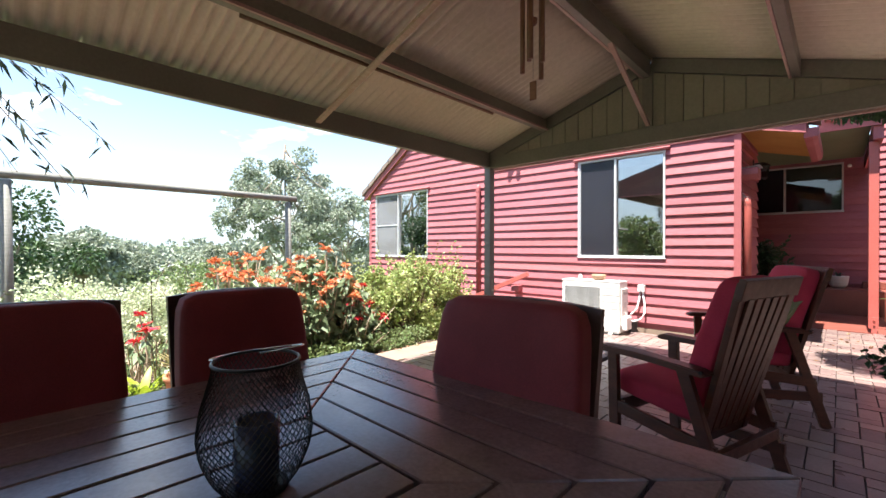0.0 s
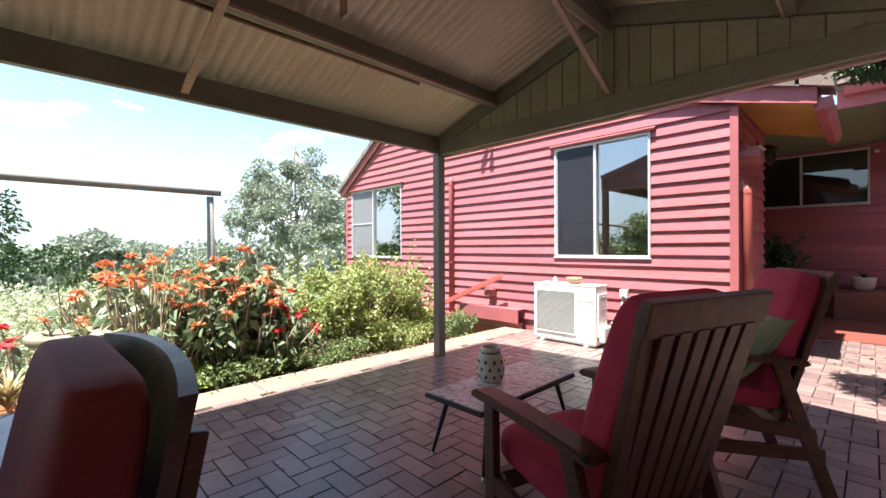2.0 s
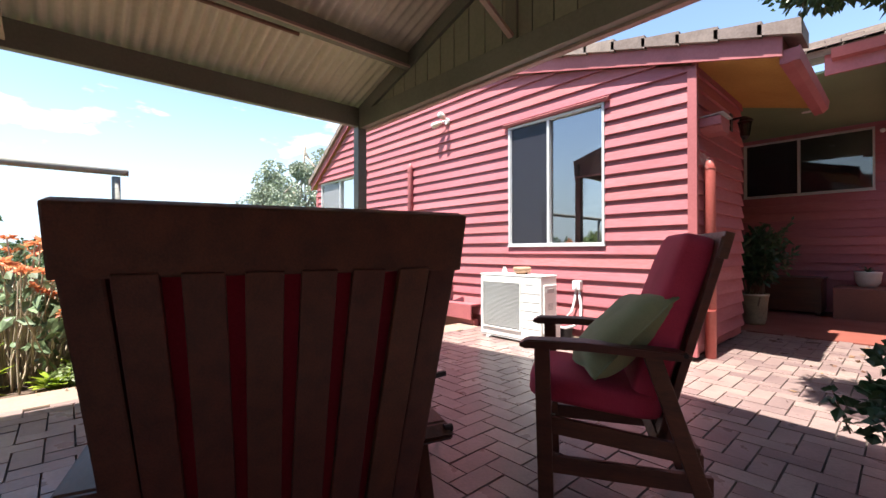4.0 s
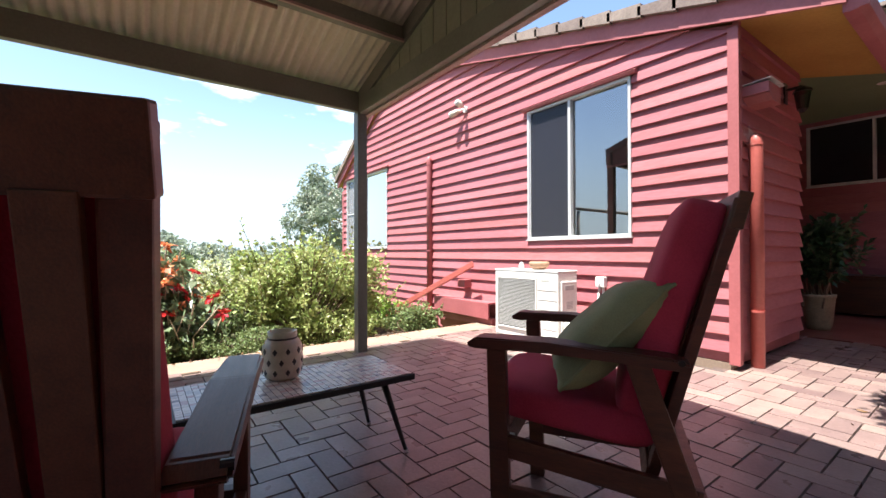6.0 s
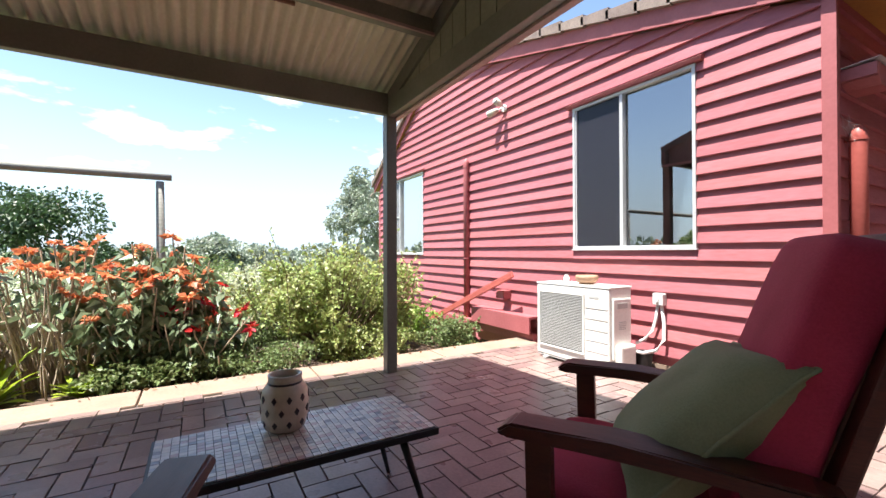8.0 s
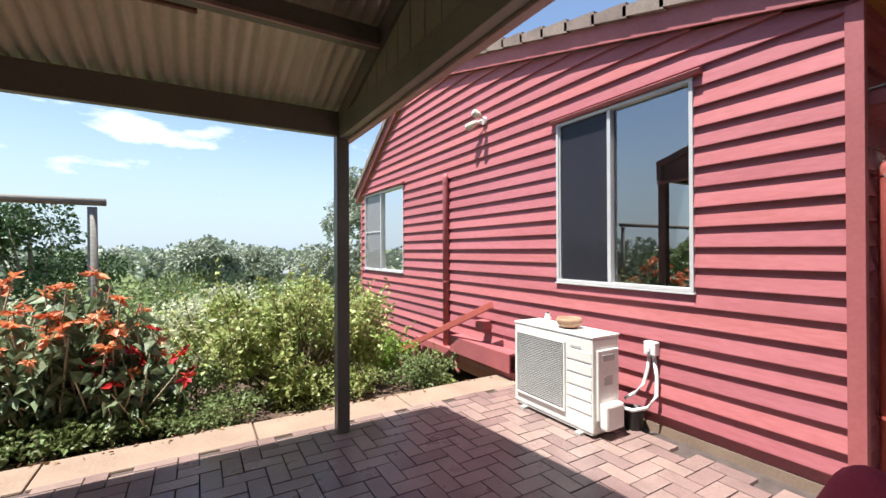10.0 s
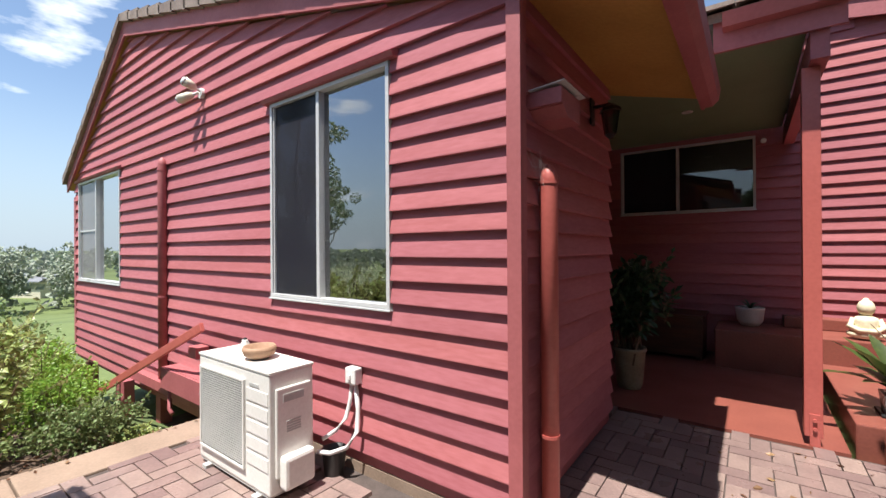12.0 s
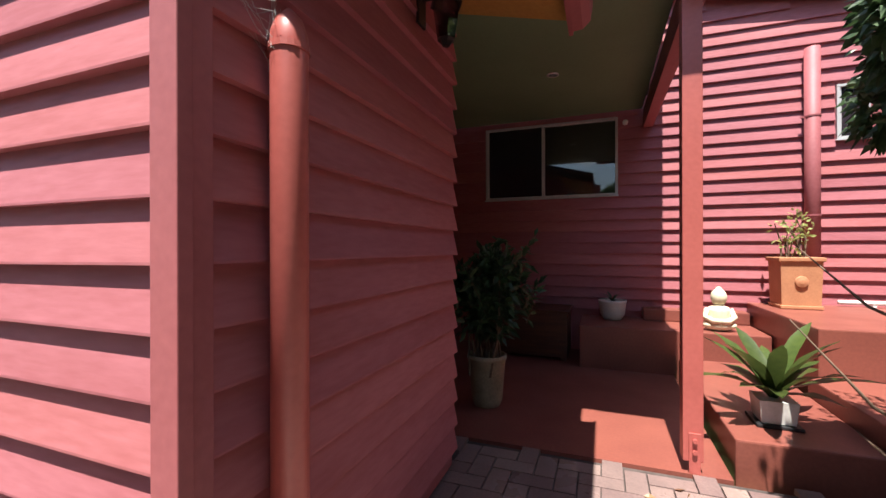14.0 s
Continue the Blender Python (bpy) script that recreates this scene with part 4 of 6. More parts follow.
def dining_chair(m, hw=0.24):
    c = thing("dining_chair", m, "wooden dining chair with thick maroon cushions at the table", "dining chair", "chairs round the dining table")
    # local: seat looks along +x; the back stands at x = 0
    bm = padded(B(), 0.05, hw - 0.003, 0.28, 9.0, swell=0.1)
    for v in bm.verts:
        v.co.x += 0.112 - 0.19 * v.co.z
        v.co.y *= 1.0 - 0.05 * max(0.0, v.co.z / 0.275)
        v.co.z += 0.715
    part("back_cushion", bm, DINING, c, "thick maroon back cushion", smooth=True)
    # bowed back panel, thin at its top edge
    bm, rows = B(), []
    for k in range(13):
        u = -1 + k / 6
        bow = -0.03 + 0.035 * u * u
        rows.append([bm.verts.new((x + bow, u * hw, z)) for x, z in ((0.10, 0.40), (0.118, 0.40), (-0.002, 0.992 - 0.012 * u * u), (-0.024, 0.992 - 0.012 * u * u))])
    for a, b in zip(rows, rows[1:]):
        for i in range(4):
            bm.faces.new((a[i], b[i], b[(i + 1) % 4], a[(i + 1) % 4]))
    bm.faces.new(rows[0][::-1])
    bm.faces.new(rows[-1])
    part("back_panel", bm, CHAIRPANEL, c, "bowed grey-brown timber back panel")
    part("seat", box(B(), 0.06, 0.50, -hw, hw, 0.36, 0.39, 0.006), TIMBER, c)
    part("seat_cushion", box(B(), 0.07, 0.50, -hw + 0.01, hw - 0.01, 0.391, 0.45, 0.02), DINING, c, smooth=True)
    for x, y in ((0.44, -hw + 0.03), (0.44, hw - 0.03)):
        part("leg", bar(B(), (x, y, 0), (x, y, 0.36), 0.035, 0.035, bevel=0.003), TIMBER, c)
    for y in (-hw + 0.02, hw - 0.02):
        part("leg", bar(B(), (0.02, y, 0), (0.09, y, 0.39), 0.035, 0.035, bevel=0.003), TIMBER, c)
        part("back_post", bar(B(), (0.085, y, 0.385), (-0.022, y, 0.93), 0.03, 0.022, bevel=0.003), TIMBER, c)
    return c


dining_chair(pose(-0.765, 1.178, 0, 0, 0, -88), 0.27)
d0 = dining_chair(pose(-1.77, 0.645, 0))
for y in (0.03, -0.59):
    copy_thing(d0, pose(-1.77, y, 0, 0, 0, 0))


def mesh_lantern(m):
    """A pear-shaped wire-mesh candle lantern with a candle holder in it."""
    t = thing("candle_lantern", m, "black wire mesh candle lantern with blue holder on the table", "lantern")
    prof = [(0.050, 0.0), (0.074, 0.03), (0.091, 0.07), (0.096, 0.105), (0.090, 0.15), (0.077, 0.195), (0.071, 0.22), (0.072, 0.228)]

    def rad(z):
        for (r0, z0), (r1, z1) in zip(prof, prof[1:]):
            if z <= z1:
                return r0 + (r1 - r0) * (z - z0) / (z1 - z0)
        return prof[-1][0]
    wires = B()
    n = 52
    for s in (1, -1):
        for k in range(n):
            pts = []
            for i in range(19):
                z = 0.228 * i / 18
                a = 2 * math.pi * k / n + s * z * 8.5
                r = rad(z)
                pts.append((r * math.cos(a), r * math.sin(a), z))
            tube(wires, pts, 0.0008, 3, caps=False)
    part("wire_mesh", wires, BLACKMETAL, t, "expanded black wire mesh")
    for z in (0.002, 0.228):
        ring = [(rad(z) * math.cos(2 * math.pi * k / 32), rad(z) * math.sin(2 * math.pi * k / 32), z) for k in range(33)]
        part("ring", tube(B(), ring, 0.003, 6, caps=False), BLACKMETAL, t, smooth=True)
    part("base", turned(B(), [(0.045, 0.0), (0.047, 0.004), (0.047, 0.006)], 24), BLACKMETAL, t)
    part("candle_holder", turned(B(), [(0.036, 0.007), (0.038, 0.012), (0.038, 0.122), (0.034, 0.122), (0.033, 0.09)], 24), CANDLE, t, "navy glass candle holder", smooth=True)
    hoop = [(0.074 * math.cos(a) - 0.012, 0.074 * math.sin(a) + 0.014 * math.sin(2 * a), 0.240 + 0.014 * math.cos(a)) for a in np.linspace(-0.2, 2 * math.pi * 0.82, 34)]
    part("handle", tube(B(), hoop, 0.0016, 6), CHROME, t, "thin wire handle folded down")


mesh_lantern(pose(-0.755, 0.31, 0.731))


# ---- things at the house wall ----
def air_conditioner(m):
    a = thing("air_conditioner", m, "white split-system outdoor air conditioner unit on the paving", "air conditioner")
    W, D, H = 0.82, 0.28, 0.66
    part("casing", box(B(), 0, W, 0, D, 0.0, H, 0.012), WHITEMETAL, a)
    part("top_panel", box(B(), -0.004, W + 0.004, -0.004, D + 0.004, H - 0.001, H + 0.016, 0.005), WHITEMETAL, a)
    gr = part("fan_grille", box(B(), 0.05, 0.56, -0.006, -0.001, 0.10, 0.585, 0.002), BLACK, a, "dark fan opening")
    for k in range(34):
        z = 0.112 + k * 0.0139
        part("slat", box(B(), 0.055, 0.555, -0.014, -0.0065, z, z + 0.0065), GRILLE, gr)
    fr = B()
    for q in ((0.035, 0.575, 0.085, 0.10), (0.035, 0.575, 0.585, 0.60)):
        box(fr, q[0], q[1], -0.016, -0.0005, q[2], q[3], 0.002)
    for q in ((0.035, 0.05), (0.56, 0.575)):
        box(fr, q[0], q[1], -0.0155, -0.0005, 0.10, 0.585, 0.002)
    part("grille_frame", fr, WHITEMETAL, a)
    for z in (0.13, 0.22, 0.31, 0.40, 0.49):
        part("front_rib", box(B(), 0.585, W - 0.012, -0.004, -0.0005, z, z + 0.07, 0.0015), WHITEMETAL, a)
    part("badge", box(B(), 0.62, 0.72, -0.003, -0.0005, 0.575, 0.592), GRILLE, a, "small grey name badge")
    part("base_pan", box(B(), 0.01, W - 0.01, 0.005, D - 0.005, -0.012, -0.001), GRILLE, a)
    part("side_cover", box(B(), W + 0.001, W + 0.02, 0.03, 0.25, 0.09, 0.58, 0.008), WHITEMETAL, a, "service cover on the end")
    part("grip", box(B(), W + 0.0205, W + 0.024, 0.07, 0.20, 0.50, 0.545, 0.002), GRILLE, a, "recessed hand grip")
    for k in range(5):
        part("vent", box(B(), W + 0.0205, W + 0.023, 0.09, 0.18, 0.33 + k * 0.014, 0.337 + k * 0.014), GRILLE, a)
    part("valve_cover", box(B(), W + 0.002, W + 0.075, 0.05, 0.24, 0.03, 0.21, 0.02), WHITEMETAL, a, "white valve cover")
    for x in (0.1, W - 0.14):
        part("foot", box(B(), x, x + 0.05, -0.03, D + 0.02, -0.038, -0.013, 0.004), GRILLE, a)


air_conditioner(pose(-2.92, 5.58, 0.036))
bw = thing("clay_bowl", pose(-2.44, 5.72, 0.713) @ Matrix.Scale(1.15, 4), "shallow round clay bowl on the air conditioner", "bowl")
part("bowl", turned(B(), [(0.045, 0), (0.075, 0.02), (0.088, 0.05), (0.08, 0.068), (0.07, 0.066), (0.065, 0.04), (0.03, 0.02)], 24), PALETERRA, bw, smooth=True)
jug = thing("small_ornament", pose(-2.74, 5.79, 0.713), "small white ceramic ornament on the air conditioner", "ornament")
part("body", turned(B(), [(0.02, 0), (0.028, 0.015), (0.028, 0.04), (0.018, 0.055), (0.02, 0.065), (0.014, 0.066)], 16), WHITEPOT, jug, smooth=True)
part("lid", turned(B(), [(0.016, 0.066), (0.012, 0.074), (0.003, 0.078)], 12), BLACK, jug, "dark lid")

iso = thing("isolator_switch", pose(-1.985, WY - 0.02, 0.60), "white weatherproof isolator switch with grey conduits", "switch")
part("box", box(B(), -0.045, 0.045, -0.065, -0.002, -0.05, 0.05, 0.01), WHITEPLASTIC, iso)
part("lever", box(B(), -0.012, 0.012, -0.078, -0.066, -0.02, 0.012, 0.003), WHITEPLASTIC, iso)
part("conduit", tube(B(), [(-0.02, -0.03, -0.05), (-0.03, -0.035, -0.16), (-0.055, -0.05, -0.27), (-0.10, -0.09, -0.345), (-0.115, -0.18, -0.37)], 0.0125, 10), WHITEPLASTIC, iso, smooth=True)
part("conduit", tube(B(), [(0.015, -0.03, -0.05), (0.04, -0.035, -0.2), (0.045, -0.05, -0.33), (0.01, -0.1, -0.42), (-0.06, -0.17, -0.445), (-0.115, -0.22, -0.43)], 0.0135, 10), WHITEPLASTIC, iso, smooth=True)
pt = thing("plant_pot", pose(-2.085, 6.0, -0.004) @ Matrix.Scale(0.78, 4), "black plastic plant pot beside the air conditioner", "plant pot")
part("pot", turned(B(), [(0.075, 0), (0.095, 0.18), (0.10, 0.18), (0.10, 0.2), (0.088, 0.2), (0.085, 0.15)], 20), BLACK, pt, smooth=True)


def downpipe(m, height, r, label, bands, cap=True, paint=None):
    paint = paint or REDPIPE
    d = thing("downpipe", m, label, "downpipe")
    pts, rr = [(0, 0, 0), (0, 0, height)], [r, r]
    if cap:
        pts += [(0, 0, height + r * 0.5), (0, 0, height + r * 1.3), (0, 0, height + r * 1.9)]
        rr += [r * 0.98, r * 0.7, r * 0.15]
    part("pipe", tube(B(), pts, rr, 20), paint, d, smooth=True)
    for z in bands:
        part("clip", tube(B(), [(0, 0, z), (0, 0, z + 0.016)], r + 0.004, 20), paint, d)
        part("bracket", box(B(), -r - 0.03, -r * 0.5, -0.006, 0.006, z - 0.002, z + 0.018), paint, d)


downpipe(pose(-0.832, 6.355, 0.0), 1.72, 0.045, "faded red round downpipe standing at the house corner", (0.42, 1.70))


def cobweb(anchors, strands, seed, label):
    """Fine sagging threads spun between pairs of corners."""
    rng = random.Random(seed)
    w = thing("cobweb", pose(0, 0, 0), label, "cobweb", kind="stuff")
    bm = B()
    for k in range(strands):
        a, b = rng.sample(anchors, 2)
        p = Vector(a) + Vector((rng.uniform(-0.02, 0.02), rng.uniform(-0.015, 0.015), rng.uniform(-0.06, 0.06)))
        q = Vector(b) + Vector((rng.uniform(-0.02, 0.02), rng.uniform(-0.015, 0.015), rng.uniform(-0.06, 0.06)))
        mid = (p + q) / 2 + Vector((0, 0, -0.02 * rng.random()))
        tube(bm, [p, mid, q], 0.0004, 3, caps=False)
    part("threads", bm, WEB, w)


cobweb([(-0.832, 6.30, 1.74), (-0.90, 6.25, 1.83), (-0.87, 6.34, 1.70), (-0.88, 6.36, 1.84)], 34, 5, "dusty cobweb above the top of the downpipe")
downpipe(pose(-4.87, WY - 0.06, 0.0), 2.26, 0.042, "slim red downpipe with rounded top on weatherboards", (0.9, 2.2), paint=REDTRIM)
downpipe(pose(1.86, WZ - 0.09, 0.65), 2.6, 0.065, "thick red downpipe on the sunlit weatherboard wall", (0.9, 1.9), cap=False, paint=REDTRIM)

lamp = thing("flood_light", pose(-4.04, WY - 0.02, 2.815), "twin white floodlight fitting on the red weatherboards", "floodlight")
part("base", tube(B(), [(0, 0, 0), (0, -0.03, 0)], 0.045, 16), WHITEPLASTIC, lamp)
for s, tip in ((-1, (-0.17, -0.13, -0.05)), (1, (0.02, -0.17, 0.06))):
    a = Vector((s * 0.02, -0.03, 0.01))
    b = Vector(tip)
    part("arm", tube(B(), [a, a.lerp(b, 0.4)], 0.012, 8), WHITEPLASTIC, lamp)
    hd = part("head", tube(B(), [a.lerp(b, 0.3), a.lerp(b, 0.55), b], [0.022, 0.038, 0.044], 14), CERAMIC, lamp, "cream lamp holder", smooth=True)
    part("bulb", tube(B(), [b, b + (b - a) * 0.12], [0.04, 0.03], 14), ALU, lamp, "clouded reflector bulb", smooth=True)

# low red ledge with a sloping handrail down the bank
ledge = thing("side_step", pose(0, 0, 0), "red timber landing edge and sloping rail beside the wall", "step")
part("deck_board", box(B(), -4.56, -3.42, 5.955, WY - 0.03, 0.24, 0.268, 0.004), REDTRIM, ledge)
part("fascia", box(B(), -4.56, -3.42, 5.93, 5.953, 0.07, 0.266, 0.004), REDTRIM, ledge)
part("bearer", box(B(), -5.62, -3.42, 5.99, 6.07, -0.03, 0.07, 0.004), REDTRIM, ledge, "red floor bearer over the dark void")
part("post", box(B(), -5.56, -5.46, 5.90, 6.0, -0.8, -0.032, 0.005), REDTRIM, ledge)
part("handrail", bar(B(), (-3.72, 5.945, 0.735), (-6.40, 5.73, -0.43), 0.035, 0.075, bevel=0.006), REDPIPE, ledge, "sloping red handrail")
part("block", box(B(), -4.08, -3.93, 5.98, WY - 0.03, 0.42, 0.52, 0.005), REDTRIM, ledge)
part("waste_pipe", tube(B(), [(-4.50, 5.99, 0.06), (-4.50, 5.985, -0.14), (-4.44, 5.985, -0.17)], 0.02, 10), REDTRIM, ledge, "short red waste pipe", smooth=True)

# boxed gutter end by the corner
gb = thing("gutter_outlet", pose(-0.80, 6.23, 2.06), "red boxed rainwater outlet under the eave", "gutter outlet")
part("face", box(B(), -0.105, 0.085, 0.0, 0.02, 0.0, 0.078, 0.004), REDTRIM, gb)
part("box", prism(B(), [(0.022, 0.075), (0.26, 0.075), (0.26, -0.05), (0.08, -0.05), (0.022, -0.005)], "x", -0.108, 0.085), REDTRIM, gb)
part("flashing", bar(B(), (-0.112, 0.14, 0.080), (0.105, 0.14, 0.098), 0.31, 0.004, side=(0, 1, 0)), ALU, gb, "bright metal flashing")

# ---- porch things ----
vp = thing("porch_post", pose(0.335, 8.21, 0), "red painted square porch post with bolted foot strap", "post")
part("post", box(B(), -0.05, 0.05, -0.05, 0.05, 0.06, 2.62, 0.005), REDPIPE, vp)
part("foot_strap", box(B(), -0.022, 0.034, -0.06, -0.0505, 0.0, 0.22, 0.002), REDPIPE, vp, "steel strap at the foot")
for z in (0.12, 0.18):
    part("bolt", tube(B(), [(0.006, -0.075, z), (0.006, -0.060, z)], 0.012, 8), REDPIPE, vp)
dl = thing("downlight", pose(-0.55, 9.53, 2.842), "small round recessed downlight in the porch ceiling", "downlight")
part("trim_ring", turned(B(), [(0.055, 0.0), (0.052, -0.006), (0.038, -0.006), (0.036, 0.0)], 24), WHITEPLASTIC, dl)
dr = thing("door_1", pose(-1.5, 7.732, 0), "dark closed house door in the shaded porch recess", "door", kind="structure")
part("leaf", box(B(), -0.42, 0.42, 0.0, 0.04, 0.0, 2.05, 0.004), BLACK, dr)
part("door_handle", tube(B(), [(0.34, 0.05, 1.0), (0.34, 0.09, 1.0), (0.24, 0.09, 1.0)], 0.009, 8), CHROME, dr, "bright lever handle")

# red stepped planter levels beside the porch
tagged(part("step_low", box(B(), 0.56, 1.25, 8.28, 10.1, -0.25, 0.17, 0.012), REDFLOOR), "low red painted concrete garden step", "step", kind="structure")
tagged(part("step_back", box(B(), -0.35, 1.30, 10.1, WZ - 0.03, -0.25, 0.43, 0.012), REDFLOOR), "red painted concrete step under the rear wall", "step", kind="structure")
tagged(part("step_kerb", box(B(), 0.30, 1.29, 10.66, WZ - 0.032, 0.431, 0.56, 0.012), REDFLOOR), "raised red kerb along the weatherboards", "kerb", kind="structure")
tagged(part("planter_top", box(B(), 1.32, 4.2, 9.3, WZ - 0.031, -0.2, 0.65, 0.012), REDFLOOR), "upper red painted concrete terrace", "terrace", kind="structure")
tagged(part("planter_front", box(B(), 1.255, 4.2, 7.6, 9.29, -0.25, 0.30, 0.012), REDFLOOR), "middle red painted concrete terrace", "terrace", kind="structure")


def seated_figure(m):
    """A small seated garden statue as one plain turned mesh."""
    bm = B()
    bmesh.ops.create_uvsphere(bm, u_segments=20, v_segments=12, radius=1, matrix=Matrix.Translation((0, 0, 0.055)) @ Matrix.Diagonal((0.15, 0.11, 0.055, 1)))
    turned(bm, [(0.085, 0.06), (0.09, 0.12), (0.095, 0.19), (0.085, 0.225), (0.045, 0.245), (0.035, 0.265)], 18)
    bmesh.ops.create_uvsphere(bm, u_segments=16, v_segments=12, radius=1, matrix=Matrix.Translation((0, 0, 0.322)) @ Matrix.Diagonal((0.07, 0.072, 0.085, 1)))
    bmesh.ops.create_uvsphere(bm, u_segments=10, v_segments=8, radius=0.03, matrix=Matrix.Translation((0, 0, 0.395)))
    for s in (-1, 1):
        tube(bm, [(s * 0.085, 0, 0.205), (s * 0.125, -0.02, 0.13), (s * 0.06, -0.095, 0.10), (0, -0.10, 0.10)], [0.034, 0.03, 0.026, 0.026], 10)
    ob = part("statue", bm, STATUE, smooth=True)
    ob.matrix_basis = m
    tagged(ob, "cream seated garden statue on the red step", "statue")


seated_figure(pose(0.93, 10.28, 0.431))

pl = thing("planter_box", pose(1.62, 10.55, 0.65), "square terracotta planter with a moulded rosette", "planter")
bm = B()
prism(bm, [(-0.15, -0.15), (0.15, -0.15), (0.15, 0.15), (-0.15, 0.15)], "z", 0.0, 0.45)
for v in bm.verts:
    if v.co.z > 0.1:
        v.co.x *= 1.08
        v.co.y *= 1.08
part("body", bm, TERRA, pl)
part("rim", box(B(), -0.18, 0.18, -0.18, 0.18, 0.4505, 0.49, 0.008), TERRA, pl)
part("base", box(B(), -0.165, 0.165, -0.165, 0.165, 0.003, 0.035, 0.006), TERRA, pl)
part("rosette", tube(B(), [(0, -0.16, 0.26), (0, -0.172, 0.26), (0, -0.18, 0.26)], [0.055, 0.05, 0.018], 16), TERRA, pl, "round moulded rosette")

rp = thing("round_pot", pose(-0.02, 10.62, 0.431), "white round pot on the shaded red step", "plant pot")
part("pot", turned(B(), [(0.09, 0), (0.13, 0.06), (0.145, 0.19), (0.15, 0.20), (0.15, 0.22), (0.135, 0.22), (0.13, 0.16)], 24), WHITEPOT, rp, smooth=True)
part("soil", turned(B(), [(0.13, 0.19), (0.05, 0.2)], 20), SOIL, rp)

fp = thing("fern_pot", pose(0.84, 8.62, 0.17), "white square pot with a birds-nest fern", "potted plant")
bm = B()
prism(bm, [(-0.085, -0.085), (0.085, -0.085), (0.085, 0.085), (-0.085, 0.085)], "z", 0.022, 0.155)
for v in bm.verts:
    if v.co.z > 0.1:
        v.co.x *= 1.15
        v.co.y *= 1.15
part("pot", bm, WHITEPOT, fp)
part("saucer", box(B(), -0.115, 0.115, -0.115, 0.115, 0.0, 0.02, 0.006), BLACK, fp)


def strap_leaves(name, n, length, width, rise, material, parent, seed=0, spread=0.5, z0=0.0, label=""):
    """A rosette of arching strap leaves with a raised midrib."""
    rng = random.Random(seed)
    bm = B()
    for k in range(n):
        a = 2.39996 * k + rng.uniform(-0.3, 0.3)
        ln = length * rng.uniform(0.65, 1.1)
        lift = rise * (1 - spread * k / n) * rng.uniform(0.85, 1.15)
        ring = []
        seg = 7
        for i in range(seg + 1):
            t = i / seg
            out = ln * (t * 0.85 + 0.1 * t * t) * math.cos(lift * (1 - 0.35 * t))
            up = ln * (math.sin(lift) * t - 0.55 * (1.2 - math.sin(lift)) * t * t)
            w = width * (0.45 + 1.1 * t) * (1 - t ** 3) + 0.002
            c = Vector((out * math.cos(a), out * math.sin(a), z0 + up + 0.01))
            s = Vector((-math.sin(a), math.cos(a), 0))
            wav = 0.15 * w * math.sin(t * 14 + k)
            ring.append((bm.verts.new(c + s * w + Vector((0, 0, 0.25 * w + wav))), bm.verts.new(c), bm.verts.new(c - s * w + Vector((0, 0, 0.25 * w - wav)))))
        for p, q in zip(ring, ring[1:]):
            bm.faces.new((p[0], p[1], q[1], q[0]))
            bm.faces.new((p[1], p[2], q[2], q[1]))
    return part(name, bm, material, parent, label, smooth=True)


strap_leaves("fronds", 20, 0.52, 0.05, 1.3, L_FERN, fp, 3, 0.7, 0.14)
strap_leaves("leaf_tuft", 12, 0.22, 0.012, 1.1, L_DARK, rp, 9, 0.6, 0.18)

# small fittings of the porch
cl_ = thing("carriage_lamp", pose(-0.82, 7.25, 2.14), "black metal carriage lamp with glass sides on porch wall", "wall lamp")
part("bracket", bar(B(), (-0.065, 0, 0.20), (0.06, 0, 0.20), 0.02, 0.02), BLACKMETAL, cl_)
part("backplate", box(B(), -0.066, -0.052, -0.04, 0.04, 0.08, 0.26, 0.004), BLACKMETAL, cl_)
part("cap", turned(B(), [(0.075, 0.15), (0.06, 0.175), (0.025, 0.2), (0.01, 0.205)], 6, (0.06, 0, 0)), BLACKMETAL, cl_)
part("glass_body", turned(B(), [(0.04, 0.0), (0.062, 0.148)], 6, (0.06, 0, 0)), DIMGLASS, cl_, "dusty glass panes")
part("foot", turned(B(), [(0.015, -0.03), (0.03, -0.01), (0.042, -0.001)], 6, (0.06, 0, 0)), BLACKMETAL, cl_)
sp = thing("sensor_light", pose(0.13, WZ - 0.03, 2.70), "small white sensor light beside the porch window", "wall lamp")
part("base", tube(B(), [(0, 0, 0), (0, -0.03, 0)], 0.03, 14), WHITEPLASTIC, sp)
part("head", tube(B(), [(0, -0.031, 0), (0, -0.07, -0.01), (0, -0.09, -0.015)], [0.018, 0.028, 0.022], 14), WHITEPLASTIC, sp, smooth=True)
wp = thing("water_pipe", pose(2.05, WZ - 0.12, 0.692), "white plastic water pipe along the terrace wall", "pipe")
part("pipe", tube(B(), [(0, 0, 0), (1.9, 0, 0)], 0.022, 12), WHITEPLASTIC, wp, smooth=True)
for x in (0.25, 1.2):
    part("saddle", box(B(), x, x + 0.03, -0.03, 0.03, -0.04, -0.0225), WHITEPLASTIC, wp)
bn = thing("storage_bench", pose(-0.9, 10.45, 0), "dark timber storage bench against the shaded porch wall", "bench")
part("body", box(B(), -0.45, 0.42, -0.2, 0.38, 0.04, 0.52, 0.008), TIMBER, bn)
part("lid", box(B(), -0.47, 0.44, -0.22, 0.38, 0.521, 0.55, 0.006), TIMBER, bn)
for x in (-0.42, 0.35):
    for y in (-0.18, 0.32):
        part("foot", box(B(), x, x + 0.05, y, y + 0.05, 0.0, 0.039), TIMBER, bn)

